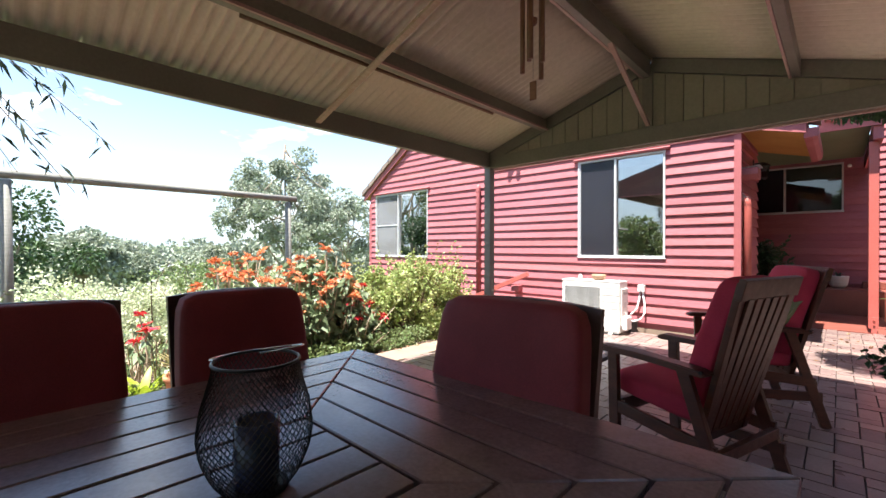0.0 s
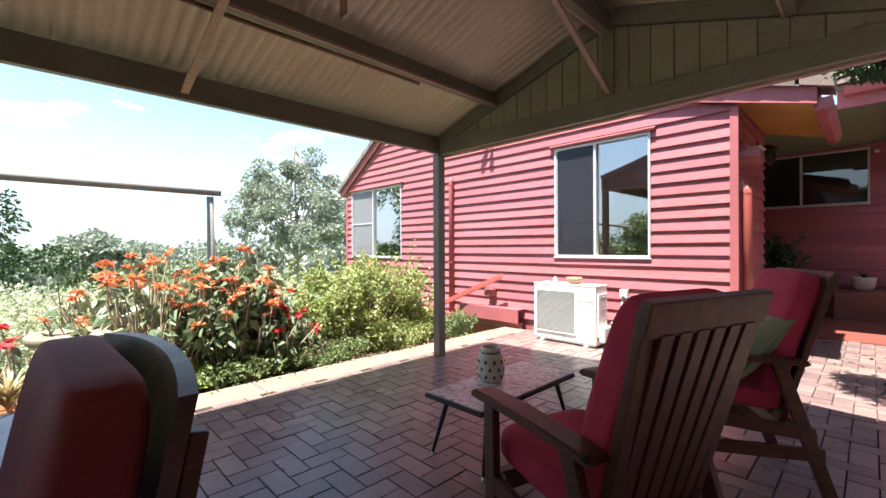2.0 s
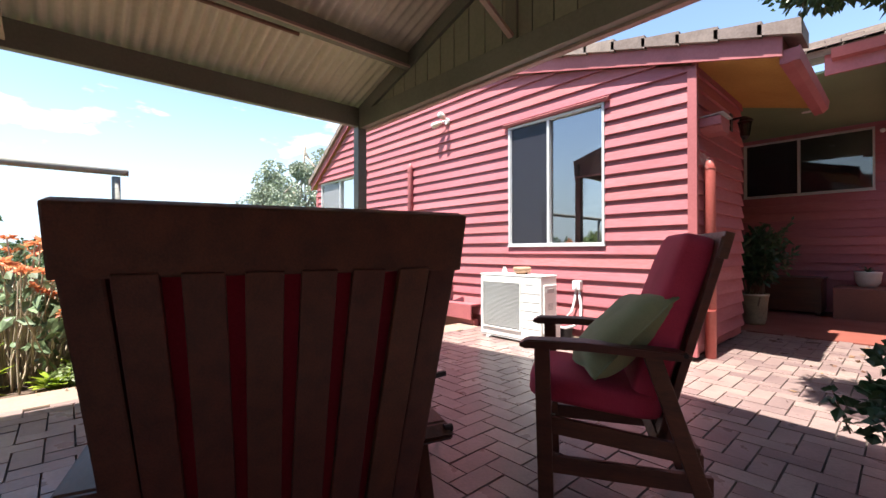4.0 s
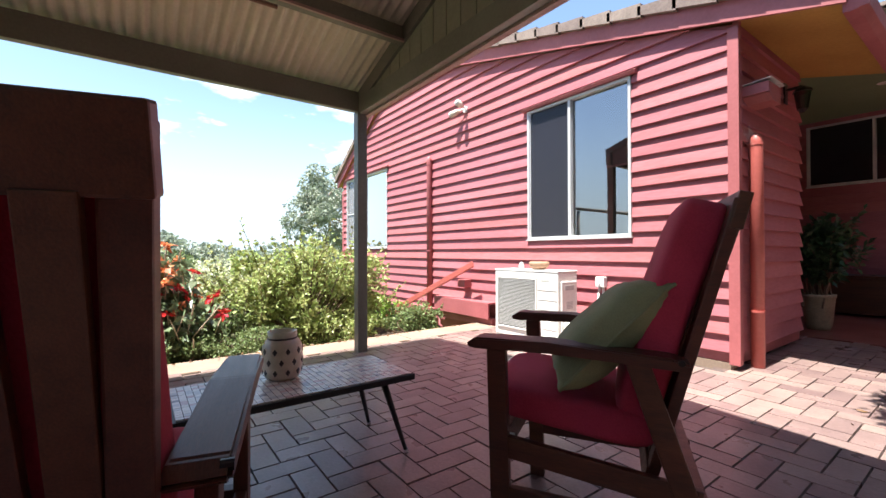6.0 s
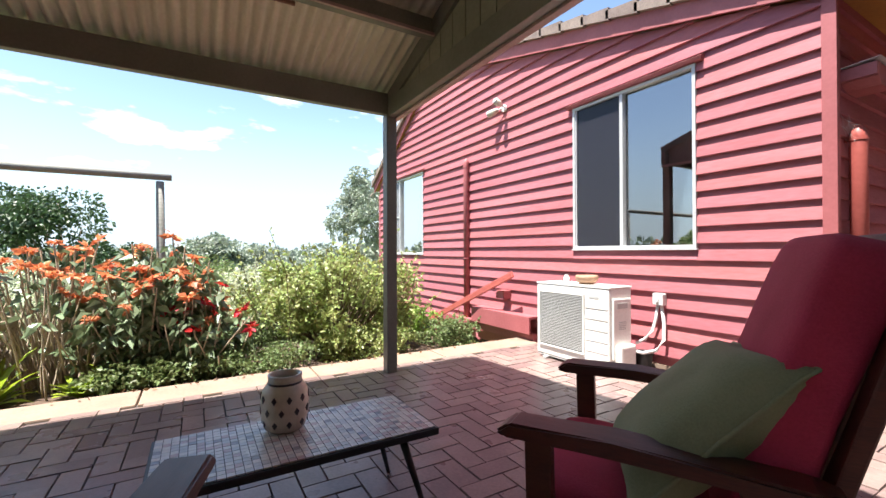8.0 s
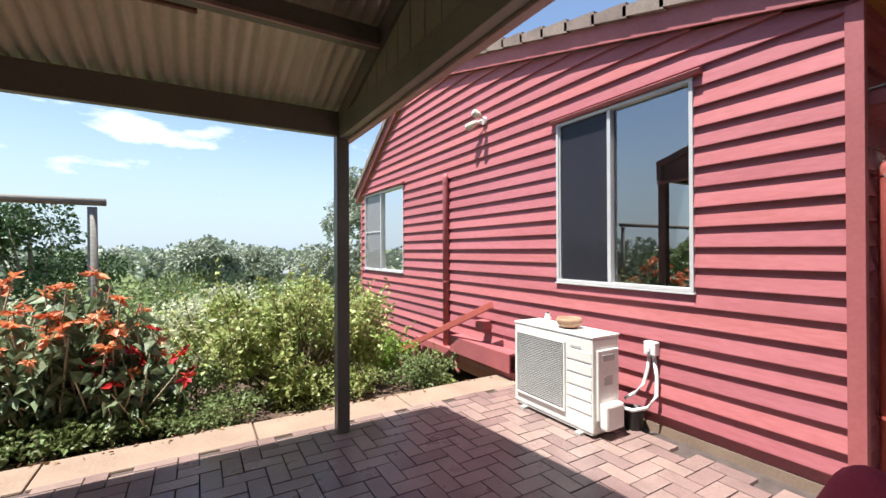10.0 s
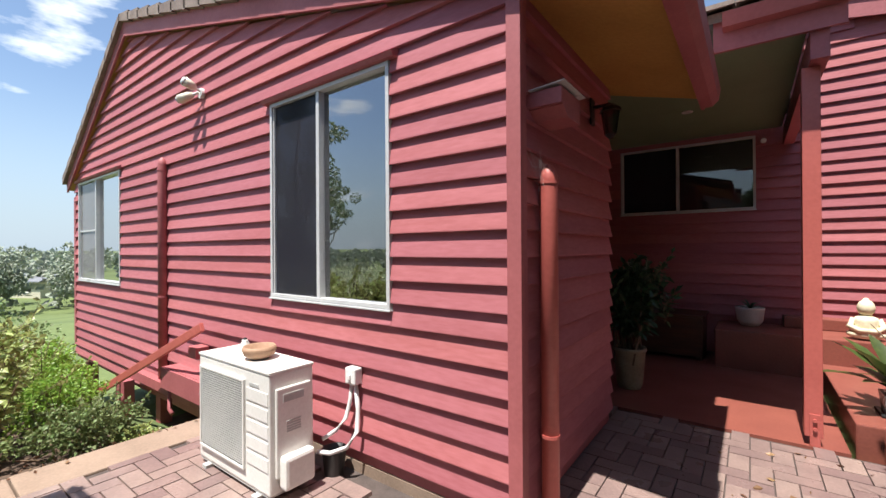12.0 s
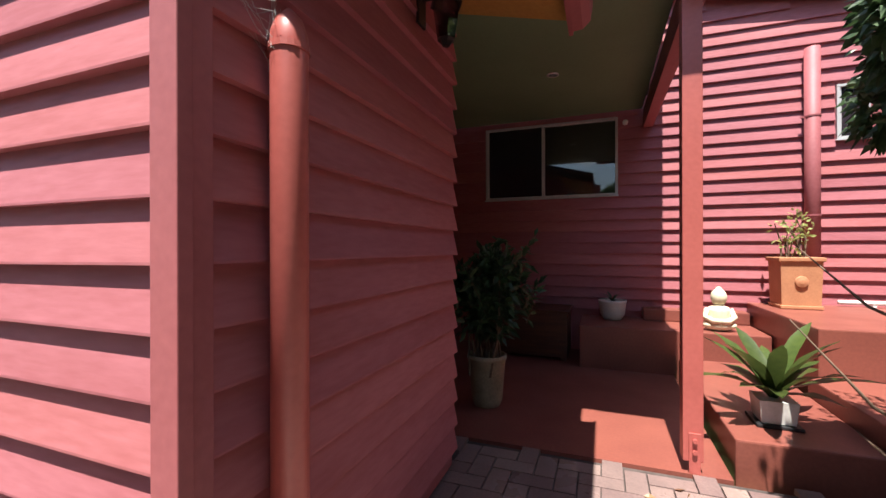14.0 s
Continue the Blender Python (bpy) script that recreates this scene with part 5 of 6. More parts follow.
# fallen leaves on the paving, steps and soil
def fallen():
    rng = np.random.default_rng(5)
    C, D, L = [], [], []
    for k in range(420):
        x, y = rng.uniform(-3.68, -3.6) if k % 5 == 0 else rng.uniform(-4.4, -3.7), rng.uniform(-0.5, 5.9)
        z = 0.004 if x > -3.69 else ground_height(x, y) + 0.085
        C.append((x, y, z))
        D.append((rng.normal(), rng.normal(), 0.12))
        L.append(rng.uniform(0.02, 0.05))
    for k in range(70):
        C.append((rng.uniform(-0.2, 1.1), rng.uniform(5.4, 8.1), 0.005))
        D.append((rng.normal(), rng.normal(), 0.12))
        L.append(rng.uniform(0.02, 0.06))
    tagged(finish("leaf_litter", leaves_mesh("leaf_litter", C, D, L, 0.3), L_DRY), "scattered dry brown leaves on edging and soil", "leaf litter", kind="stuff")


fallen()


# ---- garden ----
arb = thing("garden_frame", pose(0, 0, 0), "weathered grey timber post and rail frame in the garden", "garden frame")
for y in (2.42, 0.0):
    gz = ground_height(-4.97, y)
    part("post", tube(B(), [(-4.97, y, gz - 0.1), (-4.965, y + 0.01, 0.8), (-4.97, y, 1.72)], [0.042, 0.04, 0.036], 10), GREYWOOD, arb, smooth=True)
part("rail", tube(B(), [(-4.99, -1.6, 1.75), (-4.96, 0.2, 1.765), (-4.98, 1.5, 1.77), (-4.95, 2.52, 1.765)], [0.036, 0.04, 0.037, 0.034], 10), GREYWOOD, arb, smooth=True)

bb = thing("bird_bath", pose(-4.24, 1.28, -0.14), "cast stone bird bath with thin basin on an ochre pedestal", "bird bath")
part("pedestal", turned(B(), [(0.15, 0), (0.15, 0.05), (0.105, 0.08), (0.085, 0.2), (0.075, 0.36), (0.065, 0.46), (0.085, 0.50), (0.09, 0.56), (0.12, 0.575)], 20), OCHRE, bb, "ochre stone pedestal", smooth=True)
part("basin", turned(B(), [(0.12, 0.572), (0.26, 0.578), (0.285, 0.59), (0.30, 0.645), (0.295, 0.652), (0.265, 0.65), (0.24, 0.625), (0.05, 0.615)], 28), STONE, bb, smooth=True)


def shrub(name, x, y, h, rx, ry, label, leaf_material, n=2600, leaf=0.05, width=0.28, seed=0, stems=16, stem_material=BROWNTWIG, lumps=16, base=0.12, category="shrub", lump=0.42, shoots=0):
    z = ground_height(x, y)
    s = thing(name, pose(x, y, z), label, category)
    pts, out, lc = cloud(n, (0, 0, h * (0.5 + base / 2)), (rx, ry, h * (0.5 - base / 2) * 1.08), lumps, lump, 0.35, seed)
    keep = pts[:, 2] > 0.03
    pts, out = pts[keep], out[keep]
    rng = np.random.default_rng(seed + 1)
    bm = B()
    extra, way = [], []
    for k in range(shoots):
        a = rng.uniform(0, 2 * math.pi)
        r = math.sqrt(rng.uniform(0, 0.9))
        p0 = np.array([rx * r * math.cos(a), ry * r * math.sin(a), h * (0.95 - 0.5 * r * r) * rng.uniform(0.55, 0.95)])
        d = np.array([math.cos(a) * 0.5, math.sin(a) * 0.5, 1.0]) + rng.normal(size=3) * 0.25
        ln = h * rng.uniform(0.15, 0.34)
        tube(bm, [p0, p0 + d * ln * 0.55, p0 + d * ln], [0.004, 0.003, 0.0015], 4, caps=False)
        for i in range(16):
            t = (i + 1) / 16
            extra.append(p0 + d * ln * t)
            way.append(d * 0.35 + rng.normal(size=3) * 0.7)
    if shoots:
        pts, out = np.concatenate([pts, np.array(extra)]), np.concatenate([out, np.array(way)])
    me = leaves_mesh("foliage", pts, out, rng.uniform(0.6, 1.3, len(pts)) * leaf, width, droop=0.15)
    finish("foliage", me, leaf_material, s)
    for k in range(stems):
        c = lc[k % len(lc)] + rng.normal(size=3) * np.array([rx, ry, h]) * 0.12
        b0 = np.array([rng.uniform(-0.12, 0.12), rng.uniform(-0.12, 0.12), -0.05])
        mid = b0 * 0.4 + c * 0.45 + rng.normal(size=3) * 0.04
        mid[2] = c[2] * 0.5
        tube(bm, [b0, mid, c], [0.012, 0.009, 0.004], 5, caps=False)
    tagged(part("stem_thicket", bm, stem_material, s, smooth=True), kind="stuff")
    return s


def poinsettia(x, y, h, rx, ry, seed, label, heads=46, red=0.0, leafy=1, canes_n=40, bloom=0.5):
    """Bare straw-coloured canes, large drooping leaves and orange bracts at the tips."""
    rng = np.random.default_rng(seed)
    z = ground_height(x, y)
    s = thing("poinsettia", pose(x, y, z), label, "flowering shrub")
    canes, tips = B(), []
    for k in range(heads):
        a = rng.uniform(0, 2 * math.pi)
        r = math.sqrt(rng.uniform(0, 1))
        top = np.array([rx * r * math.cos(a), ry * r * math.sin(a), h * (1.02 - 0.45 * r ** 2) * rng.uniform(0.72, 1.05)])
        b0 = np.array([top[0] * 0.28 + rng.normal() * 0.06, top[1] * 0.28 + rng.normal() * 0.06, -0.05])
        mid = (b0 + top) / 2 + np.array([top[0] * 0.08, top[1] * 0.08, 0]) + rng.normal(size=3) * 0.03
        tube(canes, [b0, mid, top], [0.011, 0.009, 0.006], 5, caps=False)
        tips.append((top, top - mid))
    for k in range(canes_n):
        b0 = np.array([rng.normal() * rx * 0.35, rng.normal() * ry * 0.35, -0.05])
        top = b0 + np.array([rng.normal() * 0.22, rng.normal() * 0.22, h * rng.uniform(0.35, 0.8)])
        tube(canes, [b0, (b0 + top) / 2 + rng.normal(size=3) * 0.02, top], [0.008, 0.007, 0.004], 4, caps=False)
    tagged(part("cane_thicket", canes, TWIG, s, "bare straw-coloured canes", smooth=True), kind="stuff")
    bc, bd, bl, lc, ld, ll = [], [], [], [], [], []
    flowers = []
    for v in range(3):
        bc, bd, bl = [], [], []
        for ring, (cnt, ln, up) in enumerate(((9, 0.075, 0.1), (7, 0.05, 0.5))):
            for i in range(cnt):
                a = 2 * math.pi * (i + ring * 0.5) / cnt + rng.uniform(-0.25, 0.25)
                bc.append(rng.normal(size=3) * 0.008)
                bd.append([math.cos(a), math.sin(a), up + rng.normal() * 0.25])
                bl.append(ln * rng.uniform(0.6, 1.25))
        me = leaves_mesh("flower", bc, bd, bl, 0.24, droop=0.12)
        me.materials.append(L_RED if red else L_ORANGE)
        flowers.append(me)
    for k, (top, d) in enumerate(tips):
        d = d / np.linalg.norm(d)
        if rng.uniform() > bloom or (leafy == 1 and top[2] < 0.72 * h and rng.uniform() < 0.8):
            continue
        fl = new("flower", flowers[k % 3])
        fl.parent = s
        fl.matrix_basis = pose(*top, rng.uniform(-35, 35), rng.uniform(-35, 35), rng.uniform(0, 360)) @ Matrix.Scale(rng.uniform(0.75, 1.35), 4)
    for top, d in tips:
        d = d / np.linalg.norm(d)
        for i in range(rng.integers(3, 6) * leafy * (3 if leafy > 1 else 1)):
            a = rng.uniform(0, 2 * math.pi)
            lc.append(top - d * rng.uniform(0.03, 0.3 * leafy) + rng.normal(size=3) * 0.02)
            ld.append([math.cos(a), math.sin(a), rng.uniform(-0.9, 0.1)])
            ll.append(rng.uniform(0.09, 0.15) if leafy == 1 else rng.uniform(0.08, 0.14))
    finish("foliage", leaves_mesh("foliage", lc, ld, ll, 0.3, droop=0.25), L_POIN, s, "large dark green leaves")


poinsettia(-4.55, 1.8, 1.3, 0.65, 0.75, 5, "orange flowering poinsettia shrub with bare canes", 84, canes_n=150, bloom=0.85)
poinsettia(-4.3, 2.45, 1.26, 0.46, 0.6, 6, "leafy orange flowering poinsettia shrub", 78, leafy=3, bloom=0.6)
poinsettia(-4.1, 2.85, 0.85, 0.3, 0.4, 7, "small crimson flowering poinsettia shrub", 26, red=1, leafy=3, bloom=0.6)
poinsettia(-4.6, 0.85, 0.75, 0.4, 0.4, 8, "low crimson flowering shrub beside the bird bath", 10, red=1, bloom=0.8)
shrub("lime_bush", -4.5, 4.1, 1.22, 0.7, 1.05, "loose lime green leafy shrub beside the patio post", L_LIME, 9500, 0.058, 0.3, 11, 70, lumps=60, lump=0.2, base=-0.05, shoots=120)
shrub("lime_bush", -5.5, 4.5, 0.95, 0.75, 0.65, "tall lime green leafy shrub near the house wall", L_LIME, 6000, 0.058, 0.3, 12, 50, lumps=44, lump=0.2, base=-0.05, shoots=80)
shrub("low_bush", -5.9, 5.45, 0.55, 0.6, 0.35, "bright green bush against the raised house wall", L_VIVID, 2600, 0.045, 0.3, 13, 12)
shrub("low_bush", -6.9, 5.5, 0.9, 0.8, 0.5, "bright green bush under the far window", L_VIVID, 3000, 0.05, 0.3, 14, 12)
shrub("ground_cover", -3.9, 3.35, 0.34, 0.28, 0.6, "low grey-green ground cover along the edging", L_MID, 1600, 0.035, 0.3, 15, 6)
shrub("ground_cover", -3.95, 2.3, 0.30, 0.25, 0.55, "low green ground cover along the edging", L_MID, 1300, 0.05, 0.3, 16, 6)
for k, (x, y, h, rx, ry, m) in enumerate(((-4.0, 4.3, 0.4, 0.3, 0.6, L_LIME), (-4.0, 5.2, 0.45, 0.3, 0.5, L_MID), (-4.2, 5.6, 0.3, 0.3, 0.25, L_LIME), (-4.0, 2.9, 0.35, 0.28, 0.45, L_MID), (-4.0, 1.1, 0.3, 0.25, 0.5, L_MID), (-4.7, 3.2, 0.6, 0.4, 0.5, L_MID), (-4.9, 5.25, 0.5, 0.5, 0.4, L_VIVID), (-6.3, 5.6, 0.45, 0.7, 0.3, L_VIVID), (-7.3, 5.7, 0.8, 0.9, 0.35, L_MID))):
    shrub("ground_cover", x, y, h, rx, ry, "low leafy ground cover filling the garden bed", m, 2600, 0.036, 0.32, 200 + k, 8, lumps=26, lump=0.3, base=-0.1, shoots=14)
shrub("cream_shrub", -5.9, 3.2, 1.0, 0.8, 0.9, "pale cream-green flowering shrub", L_PALE, 8000, 0.045, 0.35, 17, 14, lumps=34, lump=0.28, base=0, shoots=50)
shrub("cream_shrub", -6.6, 1.2, 1.05, 1.0, 1.1, "broad pale cream-green flowering shrub", L_PALE, 11000, 0.045, 0.35, 18, 14, lumps=36, lump=0.28, base=0, shoots=60)
shrub("cream_shrub", -6.2, -0.6, 1.0, 0.9, 0.9, "pale cream-green flowering shrub", L_PALE, 10000, 0.045, 0.35, 19, 14, lumps=36, lump=0.28, base=0, shoots=60)
shrub("grey_shrub", -4.9, -0.2, 0.9, 0.5, 0.6, "grey-green leafy shrub by the frame post", L_GUM, 8000, 0.045, 0.3, 20, 14, lumps=30, lump=0.3, base=0, shoots=40)
shrub("grey_shrub", -5.0, -1.4, 1.0, 0.6, 0.7, "grey-green leafy shrub in the bed", L_GUM, 6000, 0.05, 0.3, 21, 14, base=0)
shrub("hedge", -8.5, 2.6, 1.7, 1.4, 1.6, "green hedge shrub beyond the garden bed", L_MID, 4200, 0.07, 0.32, 22, 12)
shrub("hedge", -9.5, -0.6, 1.9, 1.6, 1.7, "green hedge shrub beyond the garden bed", L_PALE, 4200, 0.07, 0.32, 23, 12)
shrub("hedge", -10.5, 5.2, 1.6, 1.5, 1.5, "green hedge shrub on the falling lawn", L_MID, 3800, 0.07, 0.32, 24, 12)
for k, (x, y, sc) in enumerate(((-3.98, 1.5, 1.15), (-4.0, 0.75, 0.9), (-3.92, 2.0, 0.7), (-4.15, 2.15, 0.8))):
    b = thing("bromeliad", pose(x, y, ground_height(x, y) + 0.05), "yellow-green bromeliad rosette in the garden bed", "plant", "bromeliads along the edging")
    strap_leaves("leaves", 26, 0.36 * sc, 0.03, 1.3, L_BROM, b, 40 + k, 0.6)


# small clay pot with a dry tufted plant on the edging
fp = thing("flower_pot", pose(-3.62, 0.93, 0.003), "small terracotta pot with a dry tufted plant on the edging", "flower pot")
part("pot", turned(B(), [(0.085, 0.0), (0.115, 0.16), (0.128, 0.163), (0.13, 0.195), (0.114, 0.197), (0.105, 0.16), (0.03, 0.15)], 24), TERRA, fp, smooth=True)
strap_leaves("plant", 90, 0.24, 0.006, 1.6, L_STRAW, fp, 91, 0.5)
for ob in fp.children:
    if ob.name.startswith("plant"):
        ob.location.z = 0.16


def tree(x, y, h, crown, label, leaf_material, seed, n=7000, leaf=0.3, trunk=0.25, lumps=26, base=0.45, name="tree", zb=None, limbs=9, lump=0.3):
    z = ground_height(x, y) if zb is None else zb
    t = thing(name, pose(x, y, z), label, "tree")
    rng = np.random.default_rng(seed)
    cz = h * (base + 1) / 2
    pts, out, lc = cloud(n, (0, 0, cz), (crown, crown, h * (1 - base) / 2 * 1.05), lumps, lump, 0.3, seed)
    finish("crown", leaves_mesh("crown", pts, out, rng.uniform(0.6, 1.3, n) * leaf, 0.3, droop=0.3), leaf_material, t)
    bm = B()
    tube(bm, [(0, 0, -0.3), (0.02 * h, 0.01 * h, h * base * 0.6), (0.0, 0.02 * h, h * (base + 0.25)), (0.01 * h, 0, h * 0.88)], [trunk, trunk * 0.8, trunk * 0.5, trunk * 0.12], 8)
    for k in range(limbs):
        c = lc[k % len(lc)]
        s = Vector((0.01 * h, 0.01 * h, h * (base * 0.55 + 0.035 * k)))
        c = Vector(c)
        m = s.lerp(c, 0.5) + Vector((0, 0, -0.04 * h))
        tube(bm, [s, m, c], [trunk * 0.38, trunk * 0.25, trunk * 0.06], 6)
    part("trunk", bm, BARK, t, "pale gum trunk and limbs", smooth=True)
    return t


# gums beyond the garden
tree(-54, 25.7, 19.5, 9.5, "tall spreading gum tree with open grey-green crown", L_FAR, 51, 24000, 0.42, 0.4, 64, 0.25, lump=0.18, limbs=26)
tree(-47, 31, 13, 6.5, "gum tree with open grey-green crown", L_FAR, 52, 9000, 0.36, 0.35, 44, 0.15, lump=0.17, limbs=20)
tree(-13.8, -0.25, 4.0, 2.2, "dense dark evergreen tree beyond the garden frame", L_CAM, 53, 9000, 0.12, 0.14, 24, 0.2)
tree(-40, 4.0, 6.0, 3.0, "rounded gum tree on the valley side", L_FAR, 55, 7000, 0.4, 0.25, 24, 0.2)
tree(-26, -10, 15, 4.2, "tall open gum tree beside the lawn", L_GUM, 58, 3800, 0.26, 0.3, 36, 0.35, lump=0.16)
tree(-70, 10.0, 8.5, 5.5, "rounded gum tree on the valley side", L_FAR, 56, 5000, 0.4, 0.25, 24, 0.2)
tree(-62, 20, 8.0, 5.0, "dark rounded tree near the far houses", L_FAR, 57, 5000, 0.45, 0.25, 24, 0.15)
shrub("cream_shrub", -7.6, 3.9, 1.3, 1.2, 1.2, "broad pale cream-green flowering shrub", L_PALE, 8000, 0.06, 0.35, 81, 14, base=0)
shrub("cream_shrub", -8.3, 0.6, 1.35, 1.2, 1.5, "broad pale cream-green flowering shrub", L_PALE, 8000, 0.06, 0.35, 82, 14, base=0)
shrub("cream_shrub", -5.6, 0.2, 0.85, 0.7, 0.9, "pale cream-green flowering shrub", L_PALE, 6000, 0.05, 0.35, 83, 14, base=0)
shrub("lime_bush", -6.6, 5.1, 0.7, 0.8, 0.5, "lime green leafy shrub beside the raised wall", L_LIME, 7000, 0.04, 0.3, 84, 30, lumps=30, lump=0.28, base=-0.05, shoots=60)
# trees behind and beside the walker, seen in the window glass
for k, (x, y, h, r) in enumerate(((5.2, -4.5, 8.0, 3.0), (5.6, 0.5, 7.5, 2.8), (5.4, 5.2, 7.0, 2.6), (5.8, 9.0, 6.5, 2.4), (1.8, -12.5, 6.0, 3.2))):
    tree(x, y, h, r, "dense dark-leaved tree beside the house", L_MID, 90 + k, 6500, 0.34, 0.2, 26, 0.02, lump=0.4)
# low trees south of the patio, seen in the window glass
for k, (x, y, h, r) in enumerate(((-7.0, -9.0, 3.4, 2.0), (-10.0, -9.5, 3.0, 2.0), (-4.0, -12.0, 3.6, 2.2))):
    tree(x, y, h, r, "rounded leafy garden tree south of the patio", L_MID, 190 + k, 4500, 0.2, 0.12, 26, 0.05, lump=0.36)
# gums behind the patio
tree(6.5, -10.5, 8.5, 3.4, "tall gum tree beside the patio", L_GUM, 58, 5000, 0.25, 0.22, 22, 0.45)
tree(-31.0, -16.0, 12, 3.4, "tall open gum tree behind the garden", L_GUM, 59, 3600, 0.2, 0.2, 34, 0.45, lump=0.16)


def woods():
    """Far woods on the valley's other side, as one mass of small crowns."""
    rng = np.random.default_rng(77)
    P, O, L = [], [], []
    for k in range(430):
        a = rng.uniform(math.radians(70), math.radians(235))
        r = rng.uniform(70, 260)
        x, y = r * math.cos(a), r * math.sin(a)
        if x > -25:
            continue
        h = rng.uniform(5, 9.5)
        w = rng.uniform(3, 6.0)
        z = ground_height(x, y)
        n = 240
        p, o, _ = cloud(n, (x, y, z + h * 0.5), (w, w, h * 0.55), 9, 0.45, 0.4, 1000 + k)
        P.append(p)
        O.append(o)
        L.append(rng.uniform(0.6, 1.2, n) * 1.1)
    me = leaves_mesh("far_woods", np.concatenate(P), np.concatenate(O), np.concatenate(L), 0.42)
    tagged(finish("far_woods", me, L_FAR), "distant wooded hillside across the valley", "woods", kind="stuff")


woods()


def cottage(x, y, rz, w, d, label, roof):
    z = ground_height(x, y)
    c = thing("house", pose(x, y, z, 0, 0, rz), label, "house", "houses in the valley")
    part("wall", box(B(), -w / 2, w / 2, -d / 2, d / 2, -0.6, 2.5), CERAMIC, c)
    bm = B()
    prism(bm, [(-d / 2 - 0.5, 2.45), (0, 2.45 + d * 0.22), (d / 2 + 0.5, 2.45), (d / 2 + 0.5, 2.6), (0, 2.6 + d * 0.22), (-d / 2 - 0.5, 2.6)], "x", -w / 2 - 0.5, w / 2 + 0.5)
    part("roof", bm, roof, c)
    for k in (-1, 0, 1):
        part("window", box(B(), k * w * 0.3 - 0.7, k * w * 0.3 + 0.7, -d / 2 - 0.05, -d / 2 - 0.003, 0.8, 2.0), BLACK, c)


ROOFGREY = mat("pale_grey_roof_sheet", (0.20, 0.21, 0.23), 0.5, None, 0.5, 6, 0.1, amount=0.2)
cottage(-96, 20.5, 20, 14, 8, "low cottage with pale grey roof in the valley", ROOFGREY)
cottage(-104, 17.0, 60, 12, 8, "low cottage with pale roof in the valley", ROOFGREY)


def spray(name, base, tips, label, material, leaf, n, seed, width=0.12, category="branch", stem=0.006):
    """A hanging spray of leaves on thin twigs."""
    rng = np.random.default_rng(seed)
    s = thing(name, pose(*base), label, category)
    bm = B()
    C, D, L = [], [], []
    for tp in tips:
        tp = Vector(tp)
        mid = tp * 0.5 + Vector((0, 0, 0.12))
        tube(bm, [(0, 0, 0), mid, tp], [stem, stem * 0.7, stem * 0.3], 5, caps=False)
        for k in range(n):
            t = rng.uniform(0.25, 1.0)
            p = (mid * (2 * t) if t < 0.5 else mid.lerp(tp, 2 * t - 1)) + Vector(rng.normal(size=3) * 0.03)
            C.append(p)
            d = (tp.normalized() * 0.5 + Vector(rng.normal(size=3) * 0.6) + Vector((0, 0, -0.45)))
            D.append(d)
            L.append(leaf * rng.uniform(0.6, 1.2))
    part("twigs", bm, BROWNTWIG, s, smooth=True)
    finish("foliage", leaves_mesh("foliage", C, D, L, width, droop=0.15), material, s)


spray("bamboo_spray", (-3.75, -0.7, 2.75), [(0.3, 0.95, -0.55), (0.3, 0.85, -0.95), (0.25, 0.7, -0.4), (0.3, 1.2, -0.95), (0.25, 0.75, -1.15), (0.3, 1.0, -1.25), (0.2, 0.6, -0.8)], "hanging bamboo spray with narrow dark leaves", L_BAMBOO, 0.12, 34, 61, 0.08, "bamboo")
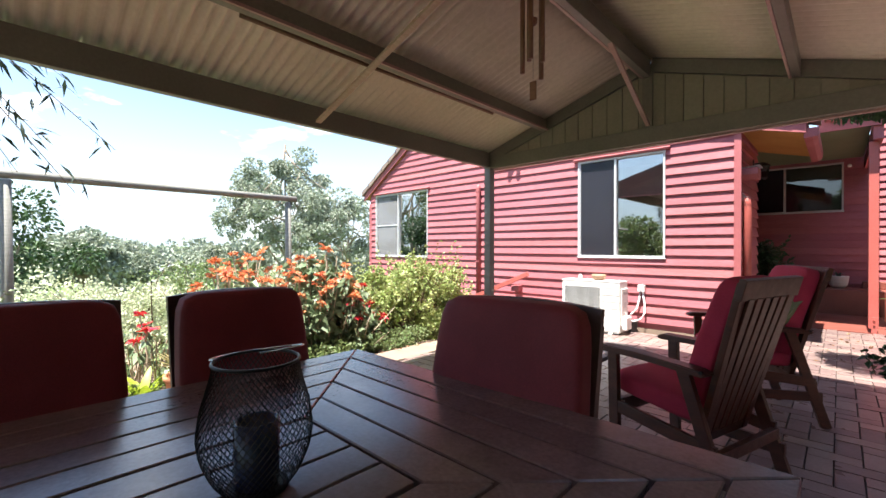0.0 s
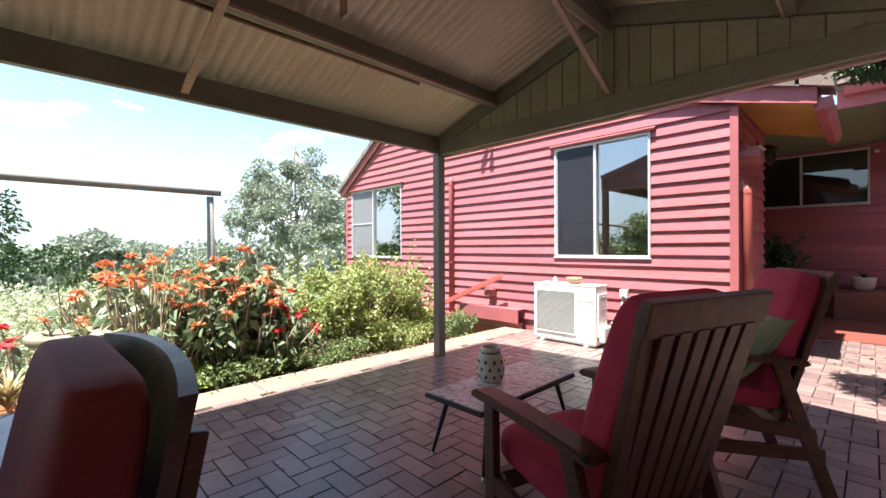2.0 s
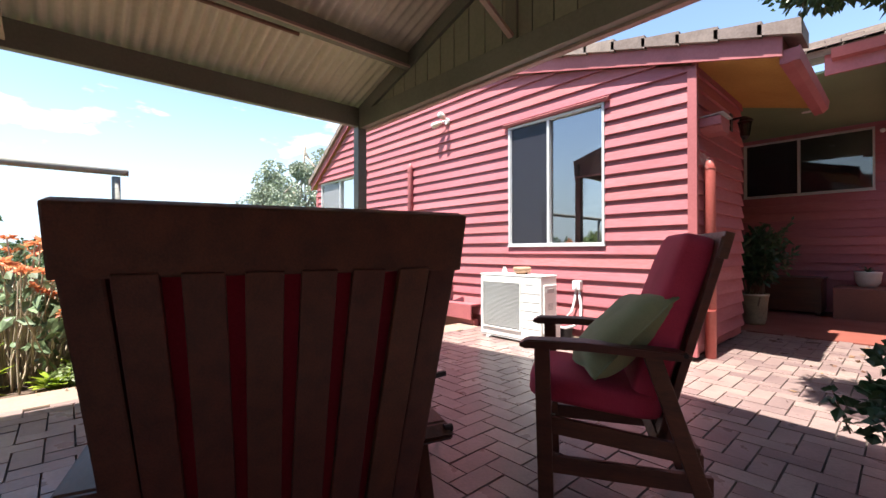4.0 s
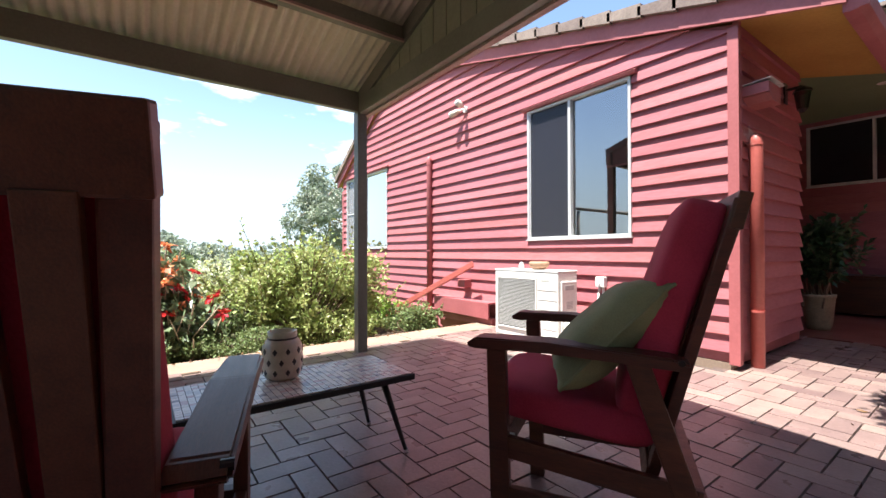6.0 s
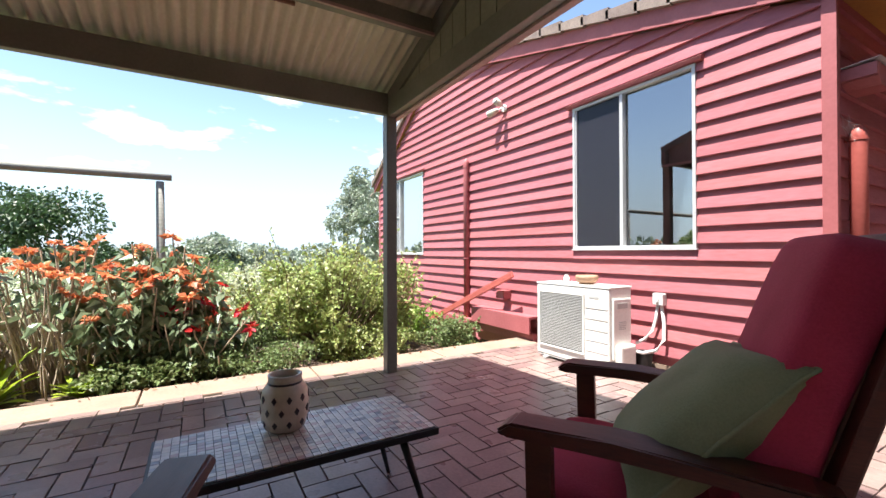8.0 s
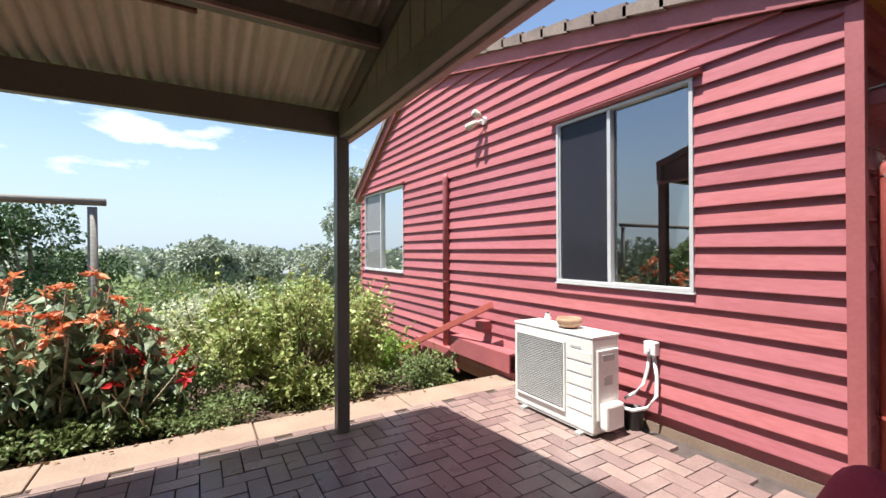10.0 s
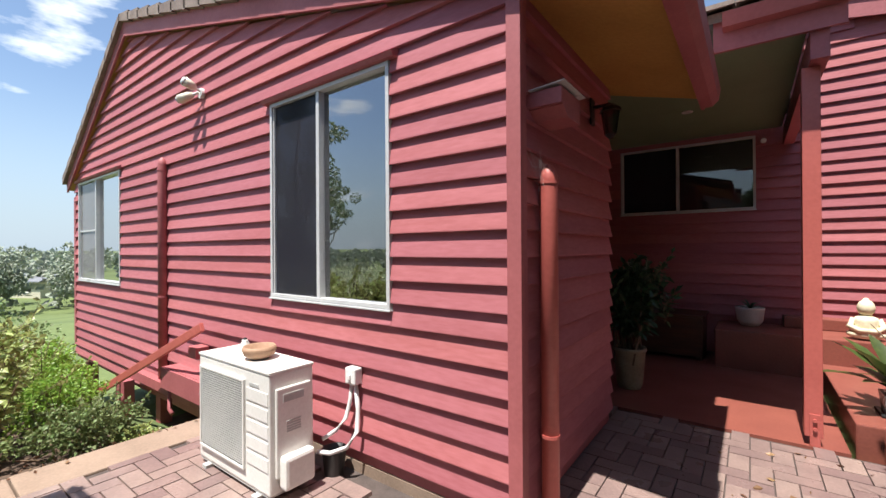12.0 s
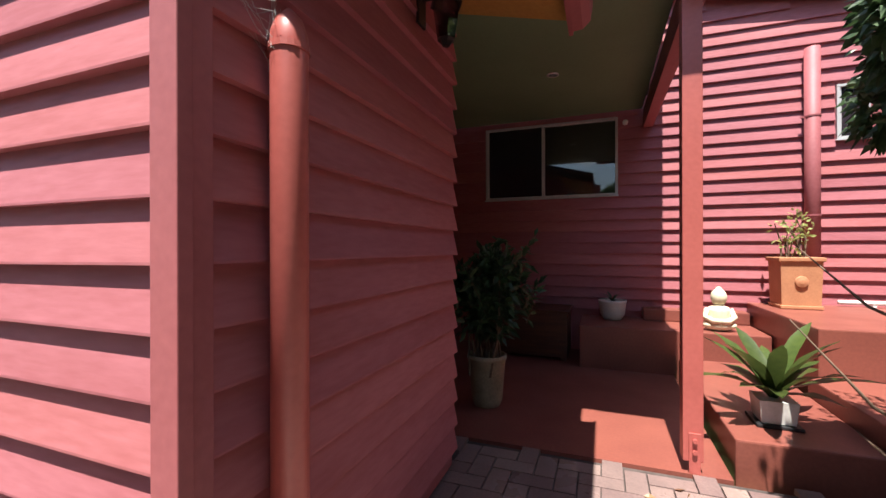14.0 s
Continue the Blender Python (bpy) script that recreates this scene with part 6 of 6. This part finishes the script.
# leafy tree at the porch steps, whose leaves hang into view
def porch_tree():
    t = thing("camellia", pose(0.98, 7.38, 0.0), "glossy dark-leaved tree beside the red terraces", "tree")
    rng = np.random.default_rng(71)
    pts, out, lc = cloud(42000, (0.82, -1.0, 2.2), (1.3, 1.85, 1.15), 64, 0.3, 0.1, 72)
    finish("crown", leaves_mesh("crown", pts, out, rng.uniform(0.6, 1.2, len(pts)) * 0.062, 0.32, droop=0.3), L_CAM, t)
    pts, out, lc2 = cloud(4600, (0.55, -0.75, 2.75), (1.1, 1.45, 0.6), 12, 0.36, 0.1, 73)
    finish("new_growth", leaves_mesh("new_growth", pts, out, rng.uniform(0.6, 1.2, len(pts)) * 0.062, 0.3, droop=0.3), L_LIME, t, "bright lime new leaves")
    pts, out, lc3 = cloud(14000, (0.16, 0.06, 2.1), (0.54, 0.64, 0.9), 34, 0.26, 0.1, 74)
    finish("low_branch", leaves_mesh("low_branch", pts, out, rng.uniform(0.6, 1.2, len(pts)) * 0.058, 0.3, droop=0.3), L_CAM, t)
    pts, out, lc4 = cloud(9500, (-0.5, -2.35, 2.58), (0.78, 0.8, 0.38), 26, 0.34, 0.1, 77)
    finish("high_branch", leaves_mesh("high_branch", pts, out, rng.uniform(0.6, 1.2, len(pts)) * 0.055, 0.32, droop=0.3), L_CAM, t)
    bm = B()
    tube(bm, [(0.01, 0, 2.2), (0.2, -1.2, 2.6), (-0.5, -2.35, 2.58)], [0.02, 0.014, 0.006], 6)
    tube(bm, [(-0.02, 0.01, 1.3), (0.05, 0.02, 1.7), (0.14, 0.06, 2.3)], [0.014, 0.01, 0.004], 6)
    stem = tube(B(), [(0, 0, -0.05), (-0.06, 0.03, 0.8), (0.02, 0, 1.7), (0, 0, 2.8)], [0.045, 0.038, 0.03, 0.008], 8)
    part("trunk", stem, BROWNTWIG, t, smooth=True)
    for c in lc[:14]:
        tube(bm, [(-0.03, 0.02, 1.2), Vector(c) * 0.5 + Vector((0, 0, 0.55)), Vector(c)], [0.02, 0.013, 0.005], 6)
    for a, b, c in (((-0.04, 0.02, 0.55), (-0.3, -0.1, 0.72), (-0.5, -0.05, 0.98)), ((-0.04, 0.02, 0.7), (0.1, -0.3, 0.8), (0.3, -0.5, 0.75)), ((-0.02, 0, 0.35), (-0.2, -0.1, 0.5), (-0.32, -0.05, 0.62)), ((-0.02, 0, 0.9), (-0.15, 0.25, 1.0), (-0.3, 0.5, 1.25))):
        tube(bm, [a, b, c], [0.008, 0.006, 0.002], 5)
    tagged(part("branch_thicket", bm, BROWNTWIG, t, smooth=True), kind="stuff")


porch_tree()
shrub("patio_plant", 0.60, 4.4, 0.70, 0.44, 0.34, "bushy dark-leaved plant at the shaded patio edge", L_DARK, 1500, 0.06, 0.42, 78, 14, base=0.1, shoots=10)
# two unseen hedges, added to keep eastern sky light off porch and patio
shrub("hedge", 3.4, 7.0, 6.0, 0.9, 3.2, "tall dense dark green hedge added unseen beyond the terraces", L_DARK, 26000, 0.2, 0.35, 79, 30, lumps=60, lump=0.3, base=0.0)
shrub("hedge", 3.4, 0.6, 5.6, 0.9, 3.6, "tall dense dark green hedge added unseen along the patio side", L_DARK, 26000, 0.2, 0.35, 80, 30, lumps=60, lump=0.3, base=0.0)
shrub("planter_plant", 1.62, 10.55, 0.5, 0.22, 0.22, "sparse yellow-green plant in the terracotta planter", L_LIME, 130, 0.06, 0.28, 75, 9, category="potted plant")
bpy.context.view_layer.update()
for ob in [o for o in bpy.data.objects if o.name.startswith("patio_plant")]:
    ob.location.z = 0.0
for ob in [o for o in bpy.data.objects if o.name.startswith("planter_plant")]:
    ob.location.z = 1.11
shrub("porch_plant", -0.98, 8.75, 1.0, 0.34, 0.36, "bushy dark green potted plant in the shaded porch", L_DARK, 2000, 0.09, 0.2, 76, 14, category="potted plant", base=0.2, shoots=20)
for ob in [o for o in bpy.data.objects if o.name.startswith("porch_plant")]:
    ob.location.z = 0.3
pp = thing("tall_pot", pose(-0.98, 8.75, 0.0), "tall grey-brown plant pot in the shaded porch", "plant pot")
part("pot", turned(B(), [(0.10, 0), (0.12, 0.05), (0.145, 0.36), (0.155, 0.37), (0.155, 0.4), (0.135, 0.4), (0.13, 0.3)], 24), STONE, pp, smooth=True)

# wind chime under the ridge
wc = thing("wind_chime", pose(-1.07, 1.75, 2.43), "bamboo and wood wind chime hanging from the patio roof", "wind chime")
part("cord", tube(B(), [(0, 0, 0.0), (0, 0, 0.33)], 0.002, 5), BLACK, wc)
part("top_disc", turned(B(), [(0.05, -0.012), (0.055, -0.006), (0.055, 0.008), (0.02, 0.014)], 20), BAMBOO, wc)
for k, ln in enumerate((0.34, 0.40, 0.30, 0.38, 0.33)):
    a = 2 * math.pi * k / 5
    x, y = 0.05 * math.cos(a), 0.05 * math.sin(a)
    tb = part("chime_tube", tube(B(), [(x, y, -0.05), (x, y, -0.05 - ln)], 0.012, 10), BAMBOO, wc, "hollow bamboo tube", smooth=True)
    part("string", tube(B(), [(x, y, 0.0), (x, y, -0.05)], 0.001, 4), BLACK, wc)
part("striker", turned(B(), [(0.012, -0.2), (0.02, -0.19), (0.02, -0.17), (0.012, -0.165)], 14), BAMBOO, wc)
part("wind_sail", box(B(), -0.018, 0.018, -0.003, 0.003, -0.56, -0.47, 0.002), BAMBOO, wc)
part("string", tube(B(), [(0, 0, -0.01), (0, 0, -0.47)], 0.001, 4), BLACK, wc)

# ---- boards of the walls, then the paving, piece by piece ----
boards_a()
boards_b()
boards_c()


def herringbone():
    U = 0.115
    g = 0.004
    meshes = []
    for w, l in ((2 * U, U), (U, 2 * U)):
        for v in range(2):
            bm = box(B(), -w / 2 + g / 2, w / 2 - g / 2, -l / 2 + g / 2, l / 2 - g / 2, -0.03, 0.0)
            top = [vv for vv in bm.verts if vv.co.z > -0.001]
            for vv in top:
                vv.co.x *= 1 - 0.0045 / w
                vv.co.y *= 1 - 0.0045 / l
            me = bpy.data.meshes.new("brick")
            bmesh.ops.recalc_face_normals(bm, faces=bm.faces[:])
            bm.to_mesh(me)
            bm.free()
            me.materials.append(PAVER)
            meshes.append(me)
    owner = bpy.data.objects["pavement"]
    rng = random.Random(3)
    vs, fs = [], []
    x0, y0 = -3.355, -4.697
    count = 0
    for i in range(0, int(5.6 / U)):
        for j in range(0, int(12.8 / U)):
            k = (i + j) % 4
            if k not in (0, 2):
                continue
            wx, wy = (2 * U, U) if k == 0 else (U, 2 * U)
            cx, cy = x0 + i * U + wx / 2, y0 + j * U + wy / 2
            left = max(cx - wx / 2, -3.322)
            wx, cx = cx + wx / 2 - left, (cx + wx / 2 + left) / 2
            if wx < 0.03 or cx > 2.1 or cy > 8.09 or (cy > 5.95 and cx < -1.0):
                continue
            z = rng.uniform(-0.0025, 0.0015)
            near = -2.1 < cx < 0.45 and 2.55 < cy < 5.3
            if near and count < 300:
                ob = new("brick", meshes[(0 if k == 0 else 2)])
                ob.parent = owner
                ob.matrix_basis = pose(cx, cy, z, rng.uniform(-0.35, 0.35), rng.uniform(-0.35, 0.35), rng.uniform(-0.5, 0.5))
                count += 1
            else:
                a, b = wx / 2 - g / 2, wy / 2 - g / 2
                o = len(vs)
                tx, ty = rng.uniform(-0.004, 0.004), rng.uniform(-0.004, 0.004)
                for zz, s in ((-0.03, 0.0), (z, 0.00225)):
                    for sx, sy in ((-1, -1), (1, -1), (1, 1), (-1, 1)):
                        vs.append((cx + sx * (a - s), cy + sy * (b - s), zz + (sx * a * tx + sy * b * ty if s else 0)))
                fs += [(o + 4, o + 5, o + 6, o + 7), (o, o + 1, o + 5, o + 4), (o + 1, o + 2, o + 6, o + 5), (o + 2, o + 3, o + 7, o + 6), (o + 3, o, o + 4, o + 7)]
    me = bpy.data.meshes.new("brick_field")
    me.from_pydata(vs, [], fs)
    tagged(finish("brick_field", me, PAVERS, owner), kind="stuff")


herringbone()
